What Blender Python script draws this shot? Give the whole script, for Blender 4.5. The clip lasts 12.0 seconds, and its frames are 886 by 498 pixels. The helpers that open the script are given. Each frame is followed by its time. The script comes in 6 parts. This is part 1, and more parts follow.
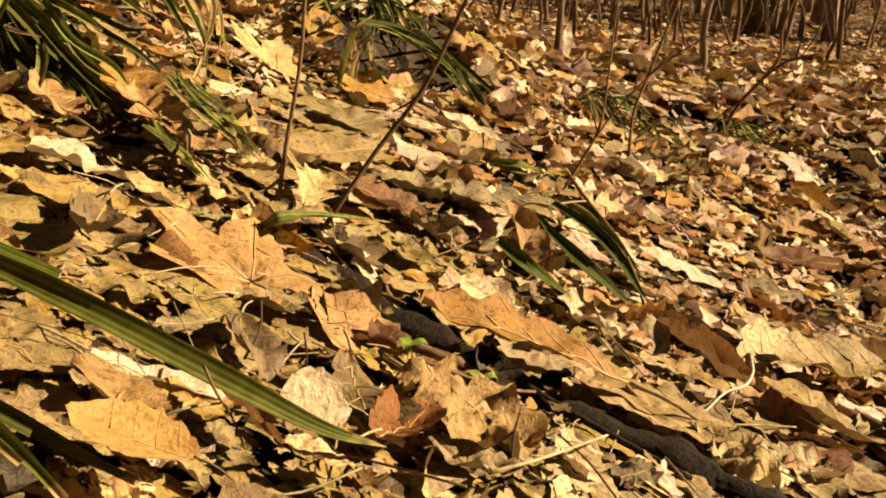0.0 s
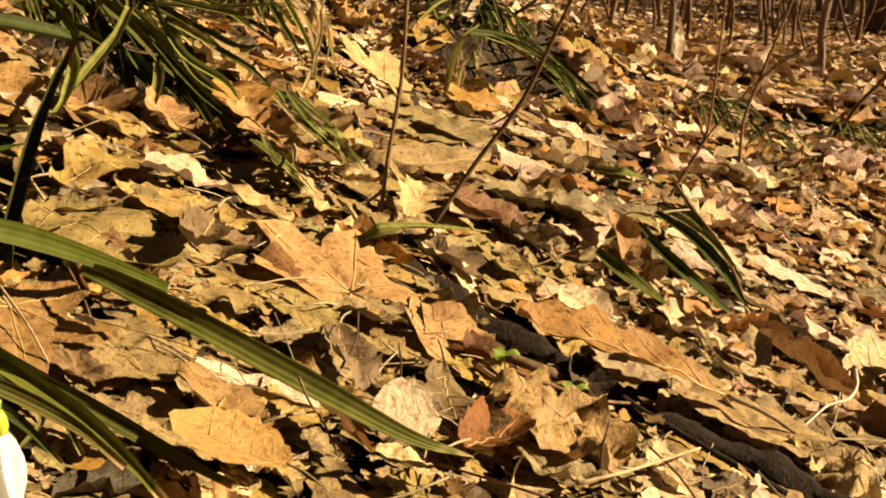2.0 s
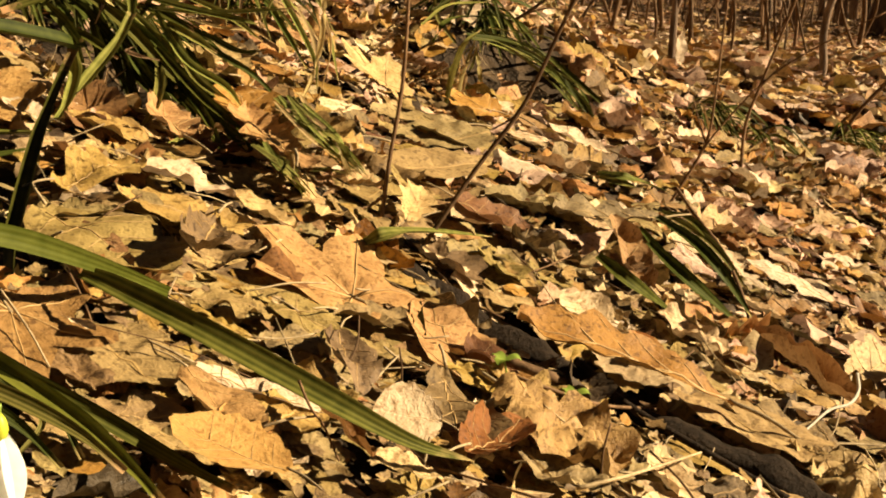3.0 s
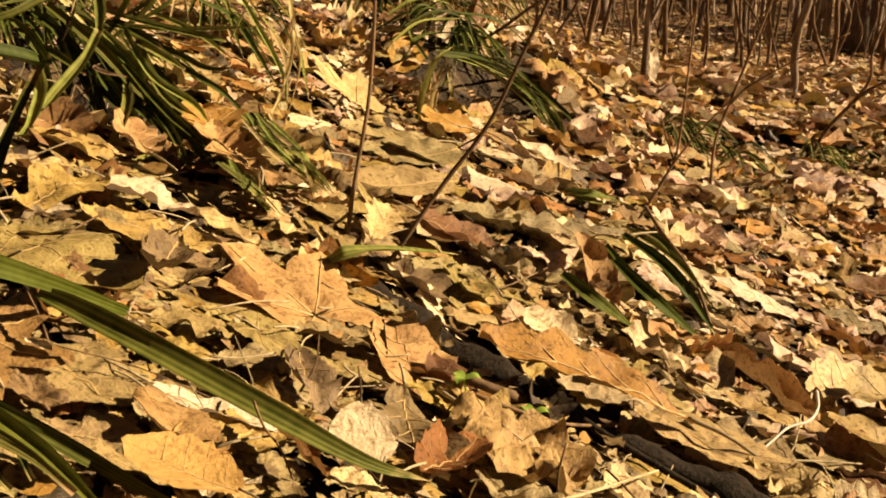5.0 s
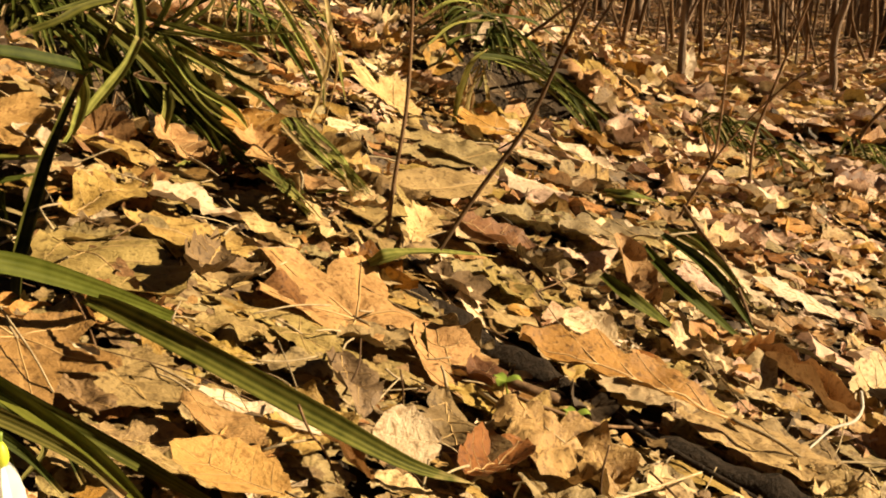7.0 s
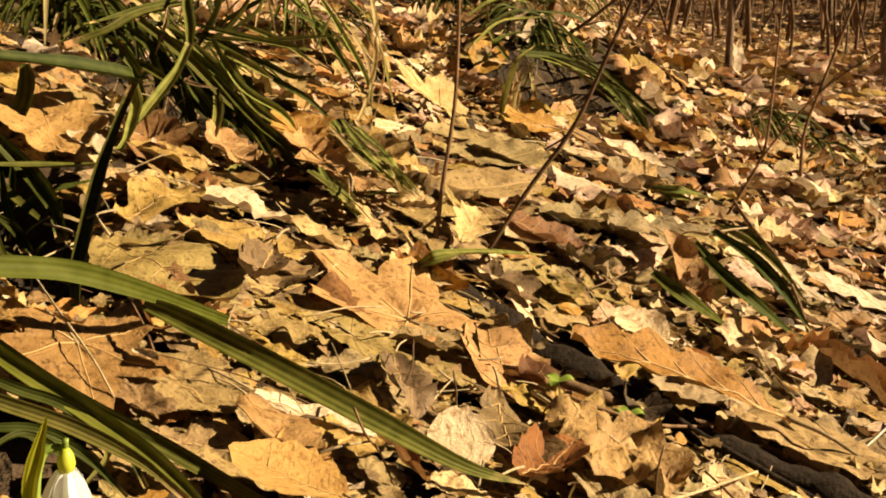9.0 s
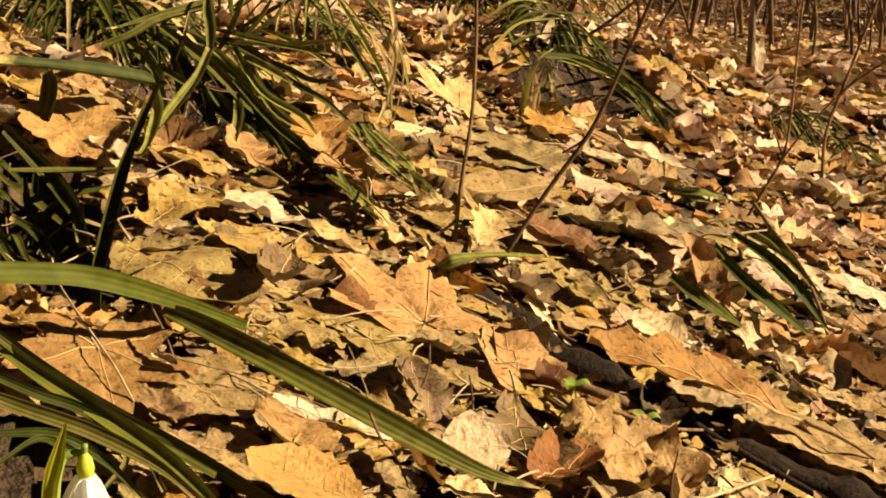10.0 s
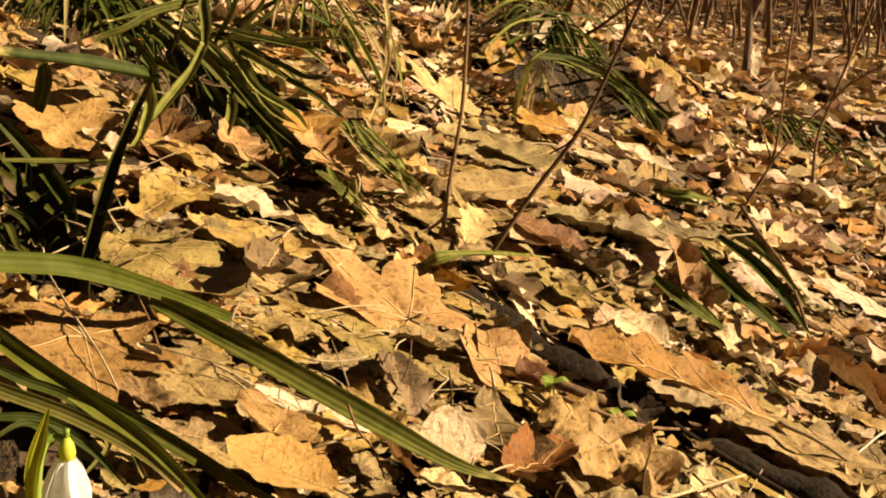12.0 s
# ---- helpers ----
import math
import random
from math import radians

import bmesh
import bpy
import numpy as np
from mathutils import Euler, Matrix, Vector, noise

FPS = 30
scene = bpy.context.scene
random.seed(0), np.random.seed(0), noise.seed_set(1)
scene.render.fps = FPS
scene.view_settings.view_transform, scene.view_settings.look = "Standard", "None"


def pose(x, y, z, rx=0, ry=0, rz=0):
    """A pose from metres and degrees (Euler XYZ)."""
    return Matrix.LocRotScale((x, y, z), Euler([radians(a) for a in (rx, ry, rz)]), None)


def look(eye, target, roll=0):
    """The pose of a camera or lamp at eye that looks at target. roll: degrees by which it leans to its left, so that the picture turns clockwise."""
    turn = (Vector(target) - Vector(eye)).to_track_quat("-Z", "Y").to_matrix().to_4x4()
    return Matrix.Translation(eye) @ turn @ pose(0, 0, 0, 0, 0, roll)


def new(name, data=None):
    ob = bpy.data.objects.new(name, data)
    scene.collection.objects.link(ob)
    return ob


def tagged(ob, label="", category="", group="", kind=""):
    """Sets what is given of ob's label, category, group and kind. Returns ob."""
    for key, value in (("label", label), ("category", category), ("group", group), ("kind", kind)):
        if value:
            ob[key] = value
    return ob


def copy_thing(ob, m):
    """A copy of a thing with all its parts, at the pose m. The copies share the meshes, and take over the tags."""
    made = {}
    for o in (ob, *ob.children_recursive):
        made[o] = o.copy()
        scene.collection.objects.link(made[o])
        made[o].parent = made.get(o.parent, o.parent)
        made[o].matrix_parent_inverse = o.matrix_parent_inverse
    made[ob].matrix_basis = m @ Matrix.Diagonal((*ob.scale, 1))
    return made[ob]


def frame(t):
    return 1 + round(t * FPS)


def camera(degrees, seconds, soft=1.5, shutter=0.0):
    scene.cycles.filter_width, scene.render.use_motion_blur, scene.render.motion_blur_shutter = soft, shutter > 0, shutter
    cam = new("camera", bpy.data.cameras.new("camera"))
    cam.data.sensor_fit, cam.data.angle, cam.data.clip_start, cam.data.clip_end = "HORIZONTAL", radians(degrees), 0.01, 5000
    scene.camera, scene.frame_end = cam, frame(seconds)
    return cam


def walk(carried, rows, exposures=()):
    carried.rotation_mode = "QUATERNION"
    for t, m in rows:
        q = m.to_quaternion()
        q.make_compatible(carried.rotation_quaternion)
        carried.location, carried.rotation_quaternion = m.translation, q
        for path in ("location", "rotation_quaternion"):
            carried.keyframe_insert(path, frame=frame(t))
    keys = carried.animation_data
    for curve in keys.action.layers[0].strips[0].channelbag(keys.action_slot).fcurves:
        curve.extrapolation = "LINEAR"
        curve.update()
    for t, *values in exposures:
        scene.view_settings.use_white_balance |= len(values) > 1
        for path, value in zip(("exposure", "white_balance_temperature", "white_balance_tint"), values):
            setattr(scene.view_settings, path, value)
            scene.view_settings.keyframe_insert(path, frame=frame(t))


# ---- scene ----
EXPOSURE = 0.88
cam = camera(43.15, 12.0, soft=1.9)
PATH = [
    (0, (0.0307, 0.0961, 0.2109), (-0.0868, 2.0416, -0.2375), 5.83),
    (0.5, (0.0325, 0.0873, 0.2157), (-0.1676, 2.0415, -0.1597), 6.36),
    (1, (0.0378, 0.0888, 0.2151), (-0.2216, 2.0218, -0.2279), 4.92),
    (1.5, (0.0437, 0.0877, 0.2182), (-0.2536, 2.0081, -0.2550), 3.88),
    (2, (0.0413, 0.0862, 0.2195), (-0.2758, 2.0064, -0.2413), 4.61),
    (2.5, (0.0442, 0.0856, 0.2202), (-0.2835, 2.0044, -0.2390), 3.94),
    (3, (0.0422, 0.0859, 0.2193), (-0.2801, 2.0073, -0.2328), 4.53),
    (3.2, (0.0445, 0.0854, 0.2198), (-0.2640, 2.0113, -0.2227), 4.63),
    (4.8, (0.0490, 0.0823, 0.2249), (-0.2317, 2.0210, -0.1786), 5.57),
    (5, (0.0512, 0.0833, 0.2243), (-0.2341, 2.0165, -0.2016), 4.95),
    (5.5, (0.0527, 0.0842, 0.2264), (-0.2418, 2.0138, -0.2094), 4.47),
    (6, (0.0514, 0.0826, 0.2253), (-0.2599, 2.0123, -0.1984), 4.33),
    (6.5, (0.0478, 0.0813, 0.2247), (-0.2998, 2.0044, -0.2005), 4.50),
    (7, (0.0490, 0.0816, 0.2251), (-0.2993, 2.0039, -0.2029), 4.06),
    (7.2, (0.0490, 0.0816, 0.2251), (-0.3013, 2.0036, -0.2005), 3.88),
    (8.8, (0.0470, 0.0798, 0.2274), (-0.3580, 1.9885, -0.2130), 3.09),
    (9, (0.0470, 0.0798, 0.2274), (-0.3820, 1.9836, -0.2103), 2.79),
    (9.5, (0.0540, 0.0777, 0.2314), (-0.3922, 1.9771, -0.2083), 1.47),
    (10, (0.0504, 0.0771, 0.2308), (-0.4166, 1.9715, -0.2087), 2.49),
    (10.5, (0.0525, 0.0767, 0.2329), (-0.4235, 1.9682, -0.2093), 2.08),
    (11, (0.0529, 0.0771, 0.2317), (-0.4196, 1.9691, -0.2119), 1.85),
    (11.5, (0.0501, 0.0765, 0.2318), (-0.4213, 1.9707, -0.2041), 2.49),
    (12, (0.0594, 0.0679, 0.2345), (-0.4001, 1.9627, -0.2112), 3.69),
]
walk(cam, [(t, look(eye, target, roll)) for t, eye, target, roll in PATH], exposures=[(0.0, EXPOSURE, 7200, 10), (12.0, EXPOSURE, 7200, 10)])

# ---- light: a clear early spring day, the sun to the right ----
SUN_HEADING, SUN_HEIGHT = radians(78), radians(33)
to_sun = Vector((math.sin(SUN_HEADING) * math.cos(SUN_HEIGHT), math.cos(SUN_HEADING) * math.cos(SUN_HEIGHT), math.sin(SUN_HEIGHT)))
sun = new("sun", bpy.data.lights.new("sun", "SUN"))
sun.data.energy, sun.data.angle, sun.data.color = 6.9, radians(0.53), (1.0, 0.836, 0.58)
sun.matrix_world = look(to_sun * 30, (0, 0, 0))
world = bpy.data.worlds.new("sky")
scene.world = world
world.use_nodes = True
sky = world.node_tree.nodes.new("ShaderNodeTexSky")
sky.sky_type, sky.sun_disc = "NISHITA", False
sky.sun_elevation, sky.sun_rotation = SUN_HEIGHT, SUN_HEADING
background = world.node_tree.nodes["Background"]
background.inputs["Strength"].default_value = 0.005
world.node_tree.links.new(sky.outputs["Color"], background.inputs["Color"])


# ---- materials ----
def nodes_of(name):
    m = bpy.data.materials.new(name)
    m.use_nodes = True
    m.node_tree.nodes.clear()
    return m, m.node_tree.nodes, m.node_tree.links


def add(nodes, kind, **values):
    n = nodes.new("ShaderNode" + kind)
    for key, value in values.items():
        if key in n.inputs:
            n.inputs[key].default_value = value
    return n


def maths(nodes, links, operation, a, b=0.5, c=0.0):
    n = nodes.new("ShaderNodeMath")
    n.operation = operation
    for slot, value in zip(n.inputs, (a, b, c)):
        if isinstance(value, (int, float)):
            slot.default_value = value
        else:
            links.new(value, slot)
    return n.outputs[0]


def ramp(nodes, links, source, *stops):
    n = nodes.new("ShaderNodeValToRGB")
    while len(n.color_ramp.elements) < len(stops):
        n.color_ramp.elements.new(0.5)
    for e, (where, colour) in zip(n.color_ramp.elements, stops):
        e.position, e.color = where, (*colour, 1) if len(colour) == 3 else colour
    links.new(source, n.inputs["Fac"])
    return n.outputs["Color"]


def blend(nodes, links, fac, a, b, mode="MIX"):
    n = nodes.new("ShaderNodeMix")
    n.data_type, n.blend_type = "RGBA", mode
    for slot, value in ((n.inputs[0], fac), (n.inputs[6], a), (n.inputs[7], b)):
        if isinstance(value, (int, float)):
            slot.default_value = value
        elif isinstance(value, tuple):
            slot.default_value = (*value, 1)
        else:
            links.new(value, slot)
    return n.outputs[2]


def one_of_many(nodes, links):
    """A number between 0 and 1 of each leaf's own, single or joined."""
    a, b = add(nodes, "ObjectInfo"), add(nodes, "NewGeometry")
    return maths(nodes, links, "FRACT", maths(nodes, links, "ADD", a.outputs["Random"], b.outputs["Random Per Island"]))


def finish(nodes, links, colour, rough, bump_height, strength, distance, through_light=0.0, gloss=0.4):
    p = add(nodes, "BsdfPrincipled", **{"Specular IOR Level": gloss})
    if isinstance(rough, (int, float)):
        p.inputs["Roughness"].default_value = rough
    else:
        links.new(rough, p.inputs["Roughness"])
    links.new(colour, p.inputs["Base Color"])
    out = add(nodes, "OutputMaterial")
    if bump_height is not None:
        b = add(nodes, "Bump", Strength=strength, Distance=distance)
        links.new(bump_height, b.inputs["Height"])
        links.new(b.outputs["Normal"], p.inputs["Normal"])
    if through_light:
        tr = add(nodes, "BsdfTranslucent")
        links.new(colour, tr.inputs["Color"])
        mix = add(nodes, "MixShader", Fac=through_light)
        links.new(p.outputs[0], mix.inputs[1])
        links.new(tr.outputs[0], mix.inputs[2])
        links.new(mix.outputs[0], out.inputs["Surface"])
    else:
        links.new(p.outputs[0], out.inputs["Surface"])


def dry_leaf(name, dark, light, blotch, through_light=0.08, rough=0.54):
    m, nodes, links = nodes_of(name)
    place = add(nodes, "TexCoord").outputs["Object"]
    big, fine = add(nodes, "TexNoise", Scale=62.0, Detail=5.0, Roughness=0.66), add(nodes, "TexNoise", Scale=850.0, Detail=3.0, Roughness=0.6)
    spots = add(nodes, "TexNoise", Scale=240.0, Detail=4.0, Roughness=0.6)
    for n in (big, fine, spots):
        links.new(place, n.inputs["Vector"])
    own = one_of_many(nodes, links)
    c = ramp(nodes, links, big.outputs["Fac"], (0.32, dark), (0.62, light))
    c = blend(nodes, links, ramp(nodes, links, spots.outputs["Fac"], (0.52, (0, 0, 0)), (0.64, (1, 1, 1))), c, blotch)
    c = blend(nodes, links, maths(nodes, links, "MULTIPLY", fine.outputs["Fac"], 0.5), c, (0.5, 0.5, 0.5), "OVERLAY")
    specks = add(nodes, "TexVoronoi", Scale=700.0)
    links.new(place, specks.inputs["Vector"])
    crease = add(nodes, "TexNoise", Scale=170.0, Detail=5.0, Roughness=0.6, Distortion=0.8)
    net = add(nodes, "TexVoronoi", Scale=520.0)
    net.feature = "DISTANCE_TO_EDGE"
    for n in (crease, net):
        links.new(place, n.inputs["Vector"])
    mesh_veins = maths(nodes, links, "MINIMUM", maths(nodes, links, "MULTIPLY", net.outputs["Distance"], 6.0), 1.0)
    speck = ramp(nodes, links, specks.outputs["Distance"], (0.10, (1, 1, 1)), (0.22, (0, 0, 0)))
    c = blend(nodes, links, maths(nodes, links, "MULTIPLY", speck, 0.4), c, tuple(0.6 * v for v in blotch))
    tone = add(nodes, "HueSaturation")
    links.new(c, tone.inputs["Color"])
    links.new(maths(nodes, links, "MULTIPLY_ADD", own, 0.38, 0.66), tone.inputs["Value"])
    links.new(maths(nodes, links, "MULTIPLY_ADD", maths(nodes, links, "FRACT", maths(nodes, links, "MULTIPLY", own, 7.3)), 0.02, 0.4905), tone.inputs["Hue"])
    links.new(maths(nodes, links, "MULTIPLY_ADD", maths(nodes, links, "FRACT", maths(nodes, links, "MULTIPLY", own, 3.7)), 0.22, 0.89), tone.inputs["Saturation"])
    # midrib and slanting side veins along the blade of the leaf
    uv = add(nodes, "SeparateXYZ")
    links.new(add(nodes, "TexCoord").outputs["UV"], uv.inputs[0])
    off = maths(nodes, links, "ABSOLUTE", maths(nodes, links, "SUBTRACT", uv.outputs["Y"], 0.5))
    midrib = maths(nodes, links, "LESS_THAN", off, 0.018)
    comb = maths(nodes, links, "FRACT", maths(nodes, links, "MULTIPLY", maths(nodes, links, "SUBTRACT", uv.outputs["X"], maths(nodes, links, "MULTIPLY", off, 0.55)), 9.0))
    side = maths(nodes, links, "LESS_THAN", comb, 0.10)
    vein = maths(nodes, links, "MAXIMUM", midrib, maths(nodes, links, "MULTIPLY", side, 0.45))
    c = blend(nodes, links, maths(nodes, links, "MULTIPLY", vein, 0.5), tone.outputs["Color"], tuple(min(1, 1.15 * v) for v in light))
    h = maths(nodes, links, "ADD", maths(nodes, links, "MULTIPLY", vein, 0.35), maths(nodes, links, "ADD", maths(nodes, links, "MULTIPLY", fine.outputs["Fac"], 0.35), maths(nodes, links, "ADD", maths(nodes, links, "MULTIPLY", crease.outputs["Fac"], 1.5), maths(nodes, links, "MULTIPLY", mesh_veins, -0.07))))
    sheen = maths(nodes, links, "MULTIPLY_ADD", big.outputs["Fac"], 0.5, rough - 0.25)
    finish(nodes, links, c, sheen, h, 0.85, 0.0012, through_light, 0.2)
    return m


TONES = {
    "tan": dry_leaf("dry_leaf_tan", (0.25, 0.154, 0.056), (0.46, 0.308, 0.120), (0.165, 0.096, 0.034)),
    "pale": dry_leaf("dry_leaf_pale", (0.43, 0.285, 0.130), (0.71, 0.515, 0.270), (0.32, 0.195, 0.080), 0.10),
    "bleached": dry_leaf("dry_leaf_bleached", (0.60, 0.435, 0.27), (0.84, 0.655, 0.45), (0.46, 0.31, 0.175), 0.12),
    "grey": dry_leaf("dry_leaf_grey_brown", (0.21, 0.143, 0.057), (0.39, 0.282, 0.122), (0.130, 0.084, 0.033), 0.06),
    "orange": dry_leaf("dry_leaf_orange", (0.37, 0.190, 0.060), (0.56, 0.315, 0.115), (0.27, 0.130, 0.040), 0.11),
    "gold": dry_leaf("dry_leaf_golden", (0.20, 0.112, 0.038), (0.34, 0.205, 0.078), (0.115, 0.062, 0.023), 0.10),
    "russet": dry_leaf("dry_leaf_russet", (0.25, 0.120, 0.042), (0.40, 0.212, 0.078), (0.15, 0.070, 0.025), 0.08),
    "brown": dry_leaf("dry_leaf_brown", (0.130, 0.080, 0.034), (0.25, 0.160, 0.070), (0.075, 0.044, 0.019), 0.08),
    "rust": dry_leaf("dry_leaf_rust", (0.16, 0.066, 0.021), (0.28, 0.125, 0.042), (0.09, 0.037, 0.014), 0.25, 0.46),
    "rose": dry_leaf("dry_leaf_pinkish", (0.47, 0.285, 0.185), (0.72, 0.485, 0.340), (0.34, 0.195, 0.120), 0.09),
    "amber": dry_leaf("dry_leaf_amber", (0.62, 0.325, 0.095), (0.80, 0.450, 0.145), (0.52, 0.26, 0.075), 0.25),
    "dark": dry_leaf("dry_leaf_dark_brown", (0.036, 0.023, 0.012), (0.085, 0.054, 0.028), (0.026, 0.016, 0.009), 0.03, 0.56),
}


def grassy(name, dark, light, dry=None, glow=0.4, ribs=0.24):
    m, nodes, links = nodes_of(name)
    coords = add(nodes, "TexCoord")
    uv = add(nodes, "SeparateXYZ")
    links.new(coords.outputs["UV"], uv.inputs[0])
    own = one_of_many(nodes, links)
    across = maths(nodes, links, "MULTIPLY_ADD", uv.outputs["Y"], 23.0, maths(nodes, links, "MULTIPLY", own, 6.0))
    rib = maths(nodes, links, "MULTIPLY_ADD", maths(nodes, links, "SINE", across), 0.5, 0.5)
    n = add(nodes, "TexNoise", Scale=120.0, Detail=5.0)
    links.new(coords.outputs["Object"], n.inputs["Vector"])
    mixed = maths(nodes, links, "ADD", maths(nodes, links, "MULTIPLY", rib, ribs), maths(nodes, links, "MULTIPLY", n.outputs["Fac"], 0.62))
    c = ramp(nodes, links, mixed, (0.2, dark), (0.85, light))
    if dry:
        end = maths(nodes, links, "ADD", uv.outputs["X"], maths(nodes, links, "MULTIPLY_ADD", n.outputs["Fac"], 0.3, -0.15))
        c = blend(nodes, links, ramp(nodes, links, end, (0.90, (0, 0, 0)), (1.0, (1, 1, 1))), c, dry)
    tone = add(nodes, "HueSaturation")
    links.new(c, tone.inputs["Color"])
    links.new(maths(nodes, links, "MULTIPLY_ADD", own, 0.7, 0.65), tone.inputs["Value"])
    links.new(maths(nodes, links, "MULTIPLY_ADD", maths(nodes, links, "FRACT", maths(nodes, links, "MULTIPLY", own, 5.1)), 0.05, 0.465), tone.inputs["Hue"])
    finish(nodes, links, tone.outputs["Color"], 0.55, maths(nodes, links, "ADD", maths(nodes, links, "MULTIPLY", rib, 0.5), maths(nodes, links, "MULTIPLY", n.outputs["Fac"], 0.8)), 0.4, 0.0006, glow, 0.05)
    return m


# Dark and pale sedge; many blades carry shade or sunlight as their tone.
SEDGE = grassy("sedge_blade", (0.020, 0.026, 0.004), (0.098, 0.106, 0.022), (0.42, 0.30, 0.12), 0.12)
SEDGE_PALE_LIT = grassy("sedge_blade_pale_lit", (0.080, 0.090, 0.018), (0.33, 0.320, 0.090), (0.50, 0.38, 0.16), 0.22)
SEDGE_RIBBED = grassy("sedge_blade_ribbed", (0.036, 0.046, 0.007), (0.25, 0.245, 0.055), (0.50, 0.38, 0.16), 0.2, 0.34)
SEDGE_BROAD = grassy("sedge_blade_broad", (0.060, 0.074, 0.010), (0.165, 0.178, 0.036), (0.50, 0.38, 0.16), 0.2, 0.10)
STRAW = grassy("dry_straw", (0.36, 0.26, 0.11), (0.66, 0.54, 0.28))
YOUNG = grassy("young_leaf", (0.26, 0.27, 0.015), (0.50, 0.48, 0.05))


def bark(name, dark, light, scale, stretch, depth):
    m, nodes, links = nodes_of(name)
    grow = add(nodes, "Mapping", Scale=(1.0, 1.0, stretch))
    links.new(add(nodes, "TexCoord").outputs["Object"], grow.inputs["Vector"])
    a, b = add(nodes, "TexNoise", Scale=scale, Detail=6.0, Roughness=0.65), add(nodes, "TexNoise", Scale=scale * 0.2, Detail=3.0)
    links.new(grow.outputs[0], a.inputs["Vector"])
    links.new(grow.outputs[0], b.inputs["Vector"])
    own = one_of_many(nodes, links)
    c = ramp(nodes, links, a.outputs["Fac"], (0.34, dark), (0.66, light))
    c = blend(nodes, links, maths(nodes, links, "MULTIPLY", b.outputs["Fac"], 0.5), c, tuple(0.55 * v for v in light))
    tone = add(nodes, "HueSaturation")
    links.new(c, tone.inputs["Color"])
    links.new(maths(nodes, links, "MULTIPLY_ADD", own, 0.7, 0.65), tone.inputs["Value"])
    finish(nodes, links, tone.outputs["Color"], 0.8, a.outputs["Fac"], 0.8, depth, 0.0, 0.08)
    return m


BARK = bark("tree_bark", (0.085, 0.055, 0.038), (0.36, 0.25, 0.175), 38.0, 0.22, 0.02)
TWIG = bark("twig_bark", (0.065, 0.036, 0.020), (0.25, 0.150, 0.082), 160.0, 0.35, 0.0015)
TWIG_PALE = bark("dry_twig", (0.24, 0.17, 0.095), (0.50, 0.39, 0.24), 160.0, 0.35, 0.0015)
# Almost black: the shade over the fallen branch is put into its bark.
ROTTEN_SHADED = bark("rotten_bark_shaded", (0.007, 0.005, 0.003), (0.036, 0.024, 0.016), 260.0, 0.3, 0.004)
ROOT = bark("bleached_root", (0.50, 0.44, 0.34), (0.78, 0.73, 0.62), 160.0, 0.35, 0.001)


def soil():
    m, nodes, links = nodes_of("forest_soil")
    place = add(nodes, "TexCoord").outputs["Object"]
    crumbs = add(nodes, "TexVoronoi", Scale=26.0, Randomness=1.0)
    fine, wide = add(nodes, "TexNoise", Scale=190.0, Detail=5.0), add(nodes, "TexNoise", Scale=5.0, Detail=4.0)
    for n in (crumbs, fine, wide):
        links.new(place, n.inputs["Vector"])
    piece = add(nodes, "SeparateColor")
    links.new(crumbs.outputs["Color"], piece.inputs[0])
    c = ramp(nodes, links, piece.outputs[0], (0.0, (0.03, 0.019, 0.011)), (0.5, (0.045, 0.029, 0.016)), (0.85, (0.085, 0.053, 0.028)), (1.0, (0.14, 0.09, 0.046)))
    c = blend(nodes, links, maths(nodes, links, "MULTIPLY", wide.outputs["Fac"], 0.6), c, (0.05, 0.032, 0.018))
    cover = ramp(nodes, links, piece.outputs[1], (0.0, (0.05, 0.026, 0.013)), (0.3, (0.11, 0.056, 0.026)), (0.7, (0.22, 0.120, 0.055)), (1.0, (0.40, 0.25, 0.13)))
    reach = nodes.new("ShaderNodeVectorMath")
    reach.operation = "LENGTH"
    links.new(place, reach.inputs[0])
    grown = maths(nodes, links, "MULTIPLY_ADD", reach.outputs["Value"], 0.18, -0.45)
    grown.node.use_clamp = True
    c = blend(nodes, links, grown, c, cover)
    c = blend(nodes, links, maths(nodes, links, "MULTIPLY", fine.outputs["Fac"], 0.6), c, (0.5, 0.5, 0.5), "OVERLAY")
    h = maths(nodes, links, "ADD", maths(nodes, links, "MULTIPLY", crumbs.outputs["Distance"], 4.0), fine.outputs["Fac"])
    finish(nodes, links, c, 0.9, h, 0.8, 0.01, 0.0, 0.2)
    return m


SOIL = soil()


def plain(name, colour, rough, through_light=0.0, scale=300.0):
    m, nodes, links = nodes_of(name)
    n = add(nodes, "TexNoise", Scale=scale, Detail=3.0)
    links.new(add(nodes, "TexCoord").outputs["Object"], n.inputs["Vector"])
    c = ramp(nodes, links, n.outputs["Fac"], (0.3, tuple(0.9 * v for v in colour)), (0.7, colour))
    finish(nodes, links, c, rough, n.outputs["Fac"], 0.2, 0.0006, through_light)
    return m


PETAL = plain("white_petal", (0.95, 0.95, 0.93), 0.5, 0.4)
VEIN = plain("leaf_vein", (0.44, 0.29, 0.125), 0.6, 0.0, 500.0)
OVARY = plain("yellow_green_ovary", (0.55, 0.58, 0.06), 0.45, 0.2)
STALK = plain("green_stalk", (0.22, 0.30, 0.05), 0.45, 0.2)


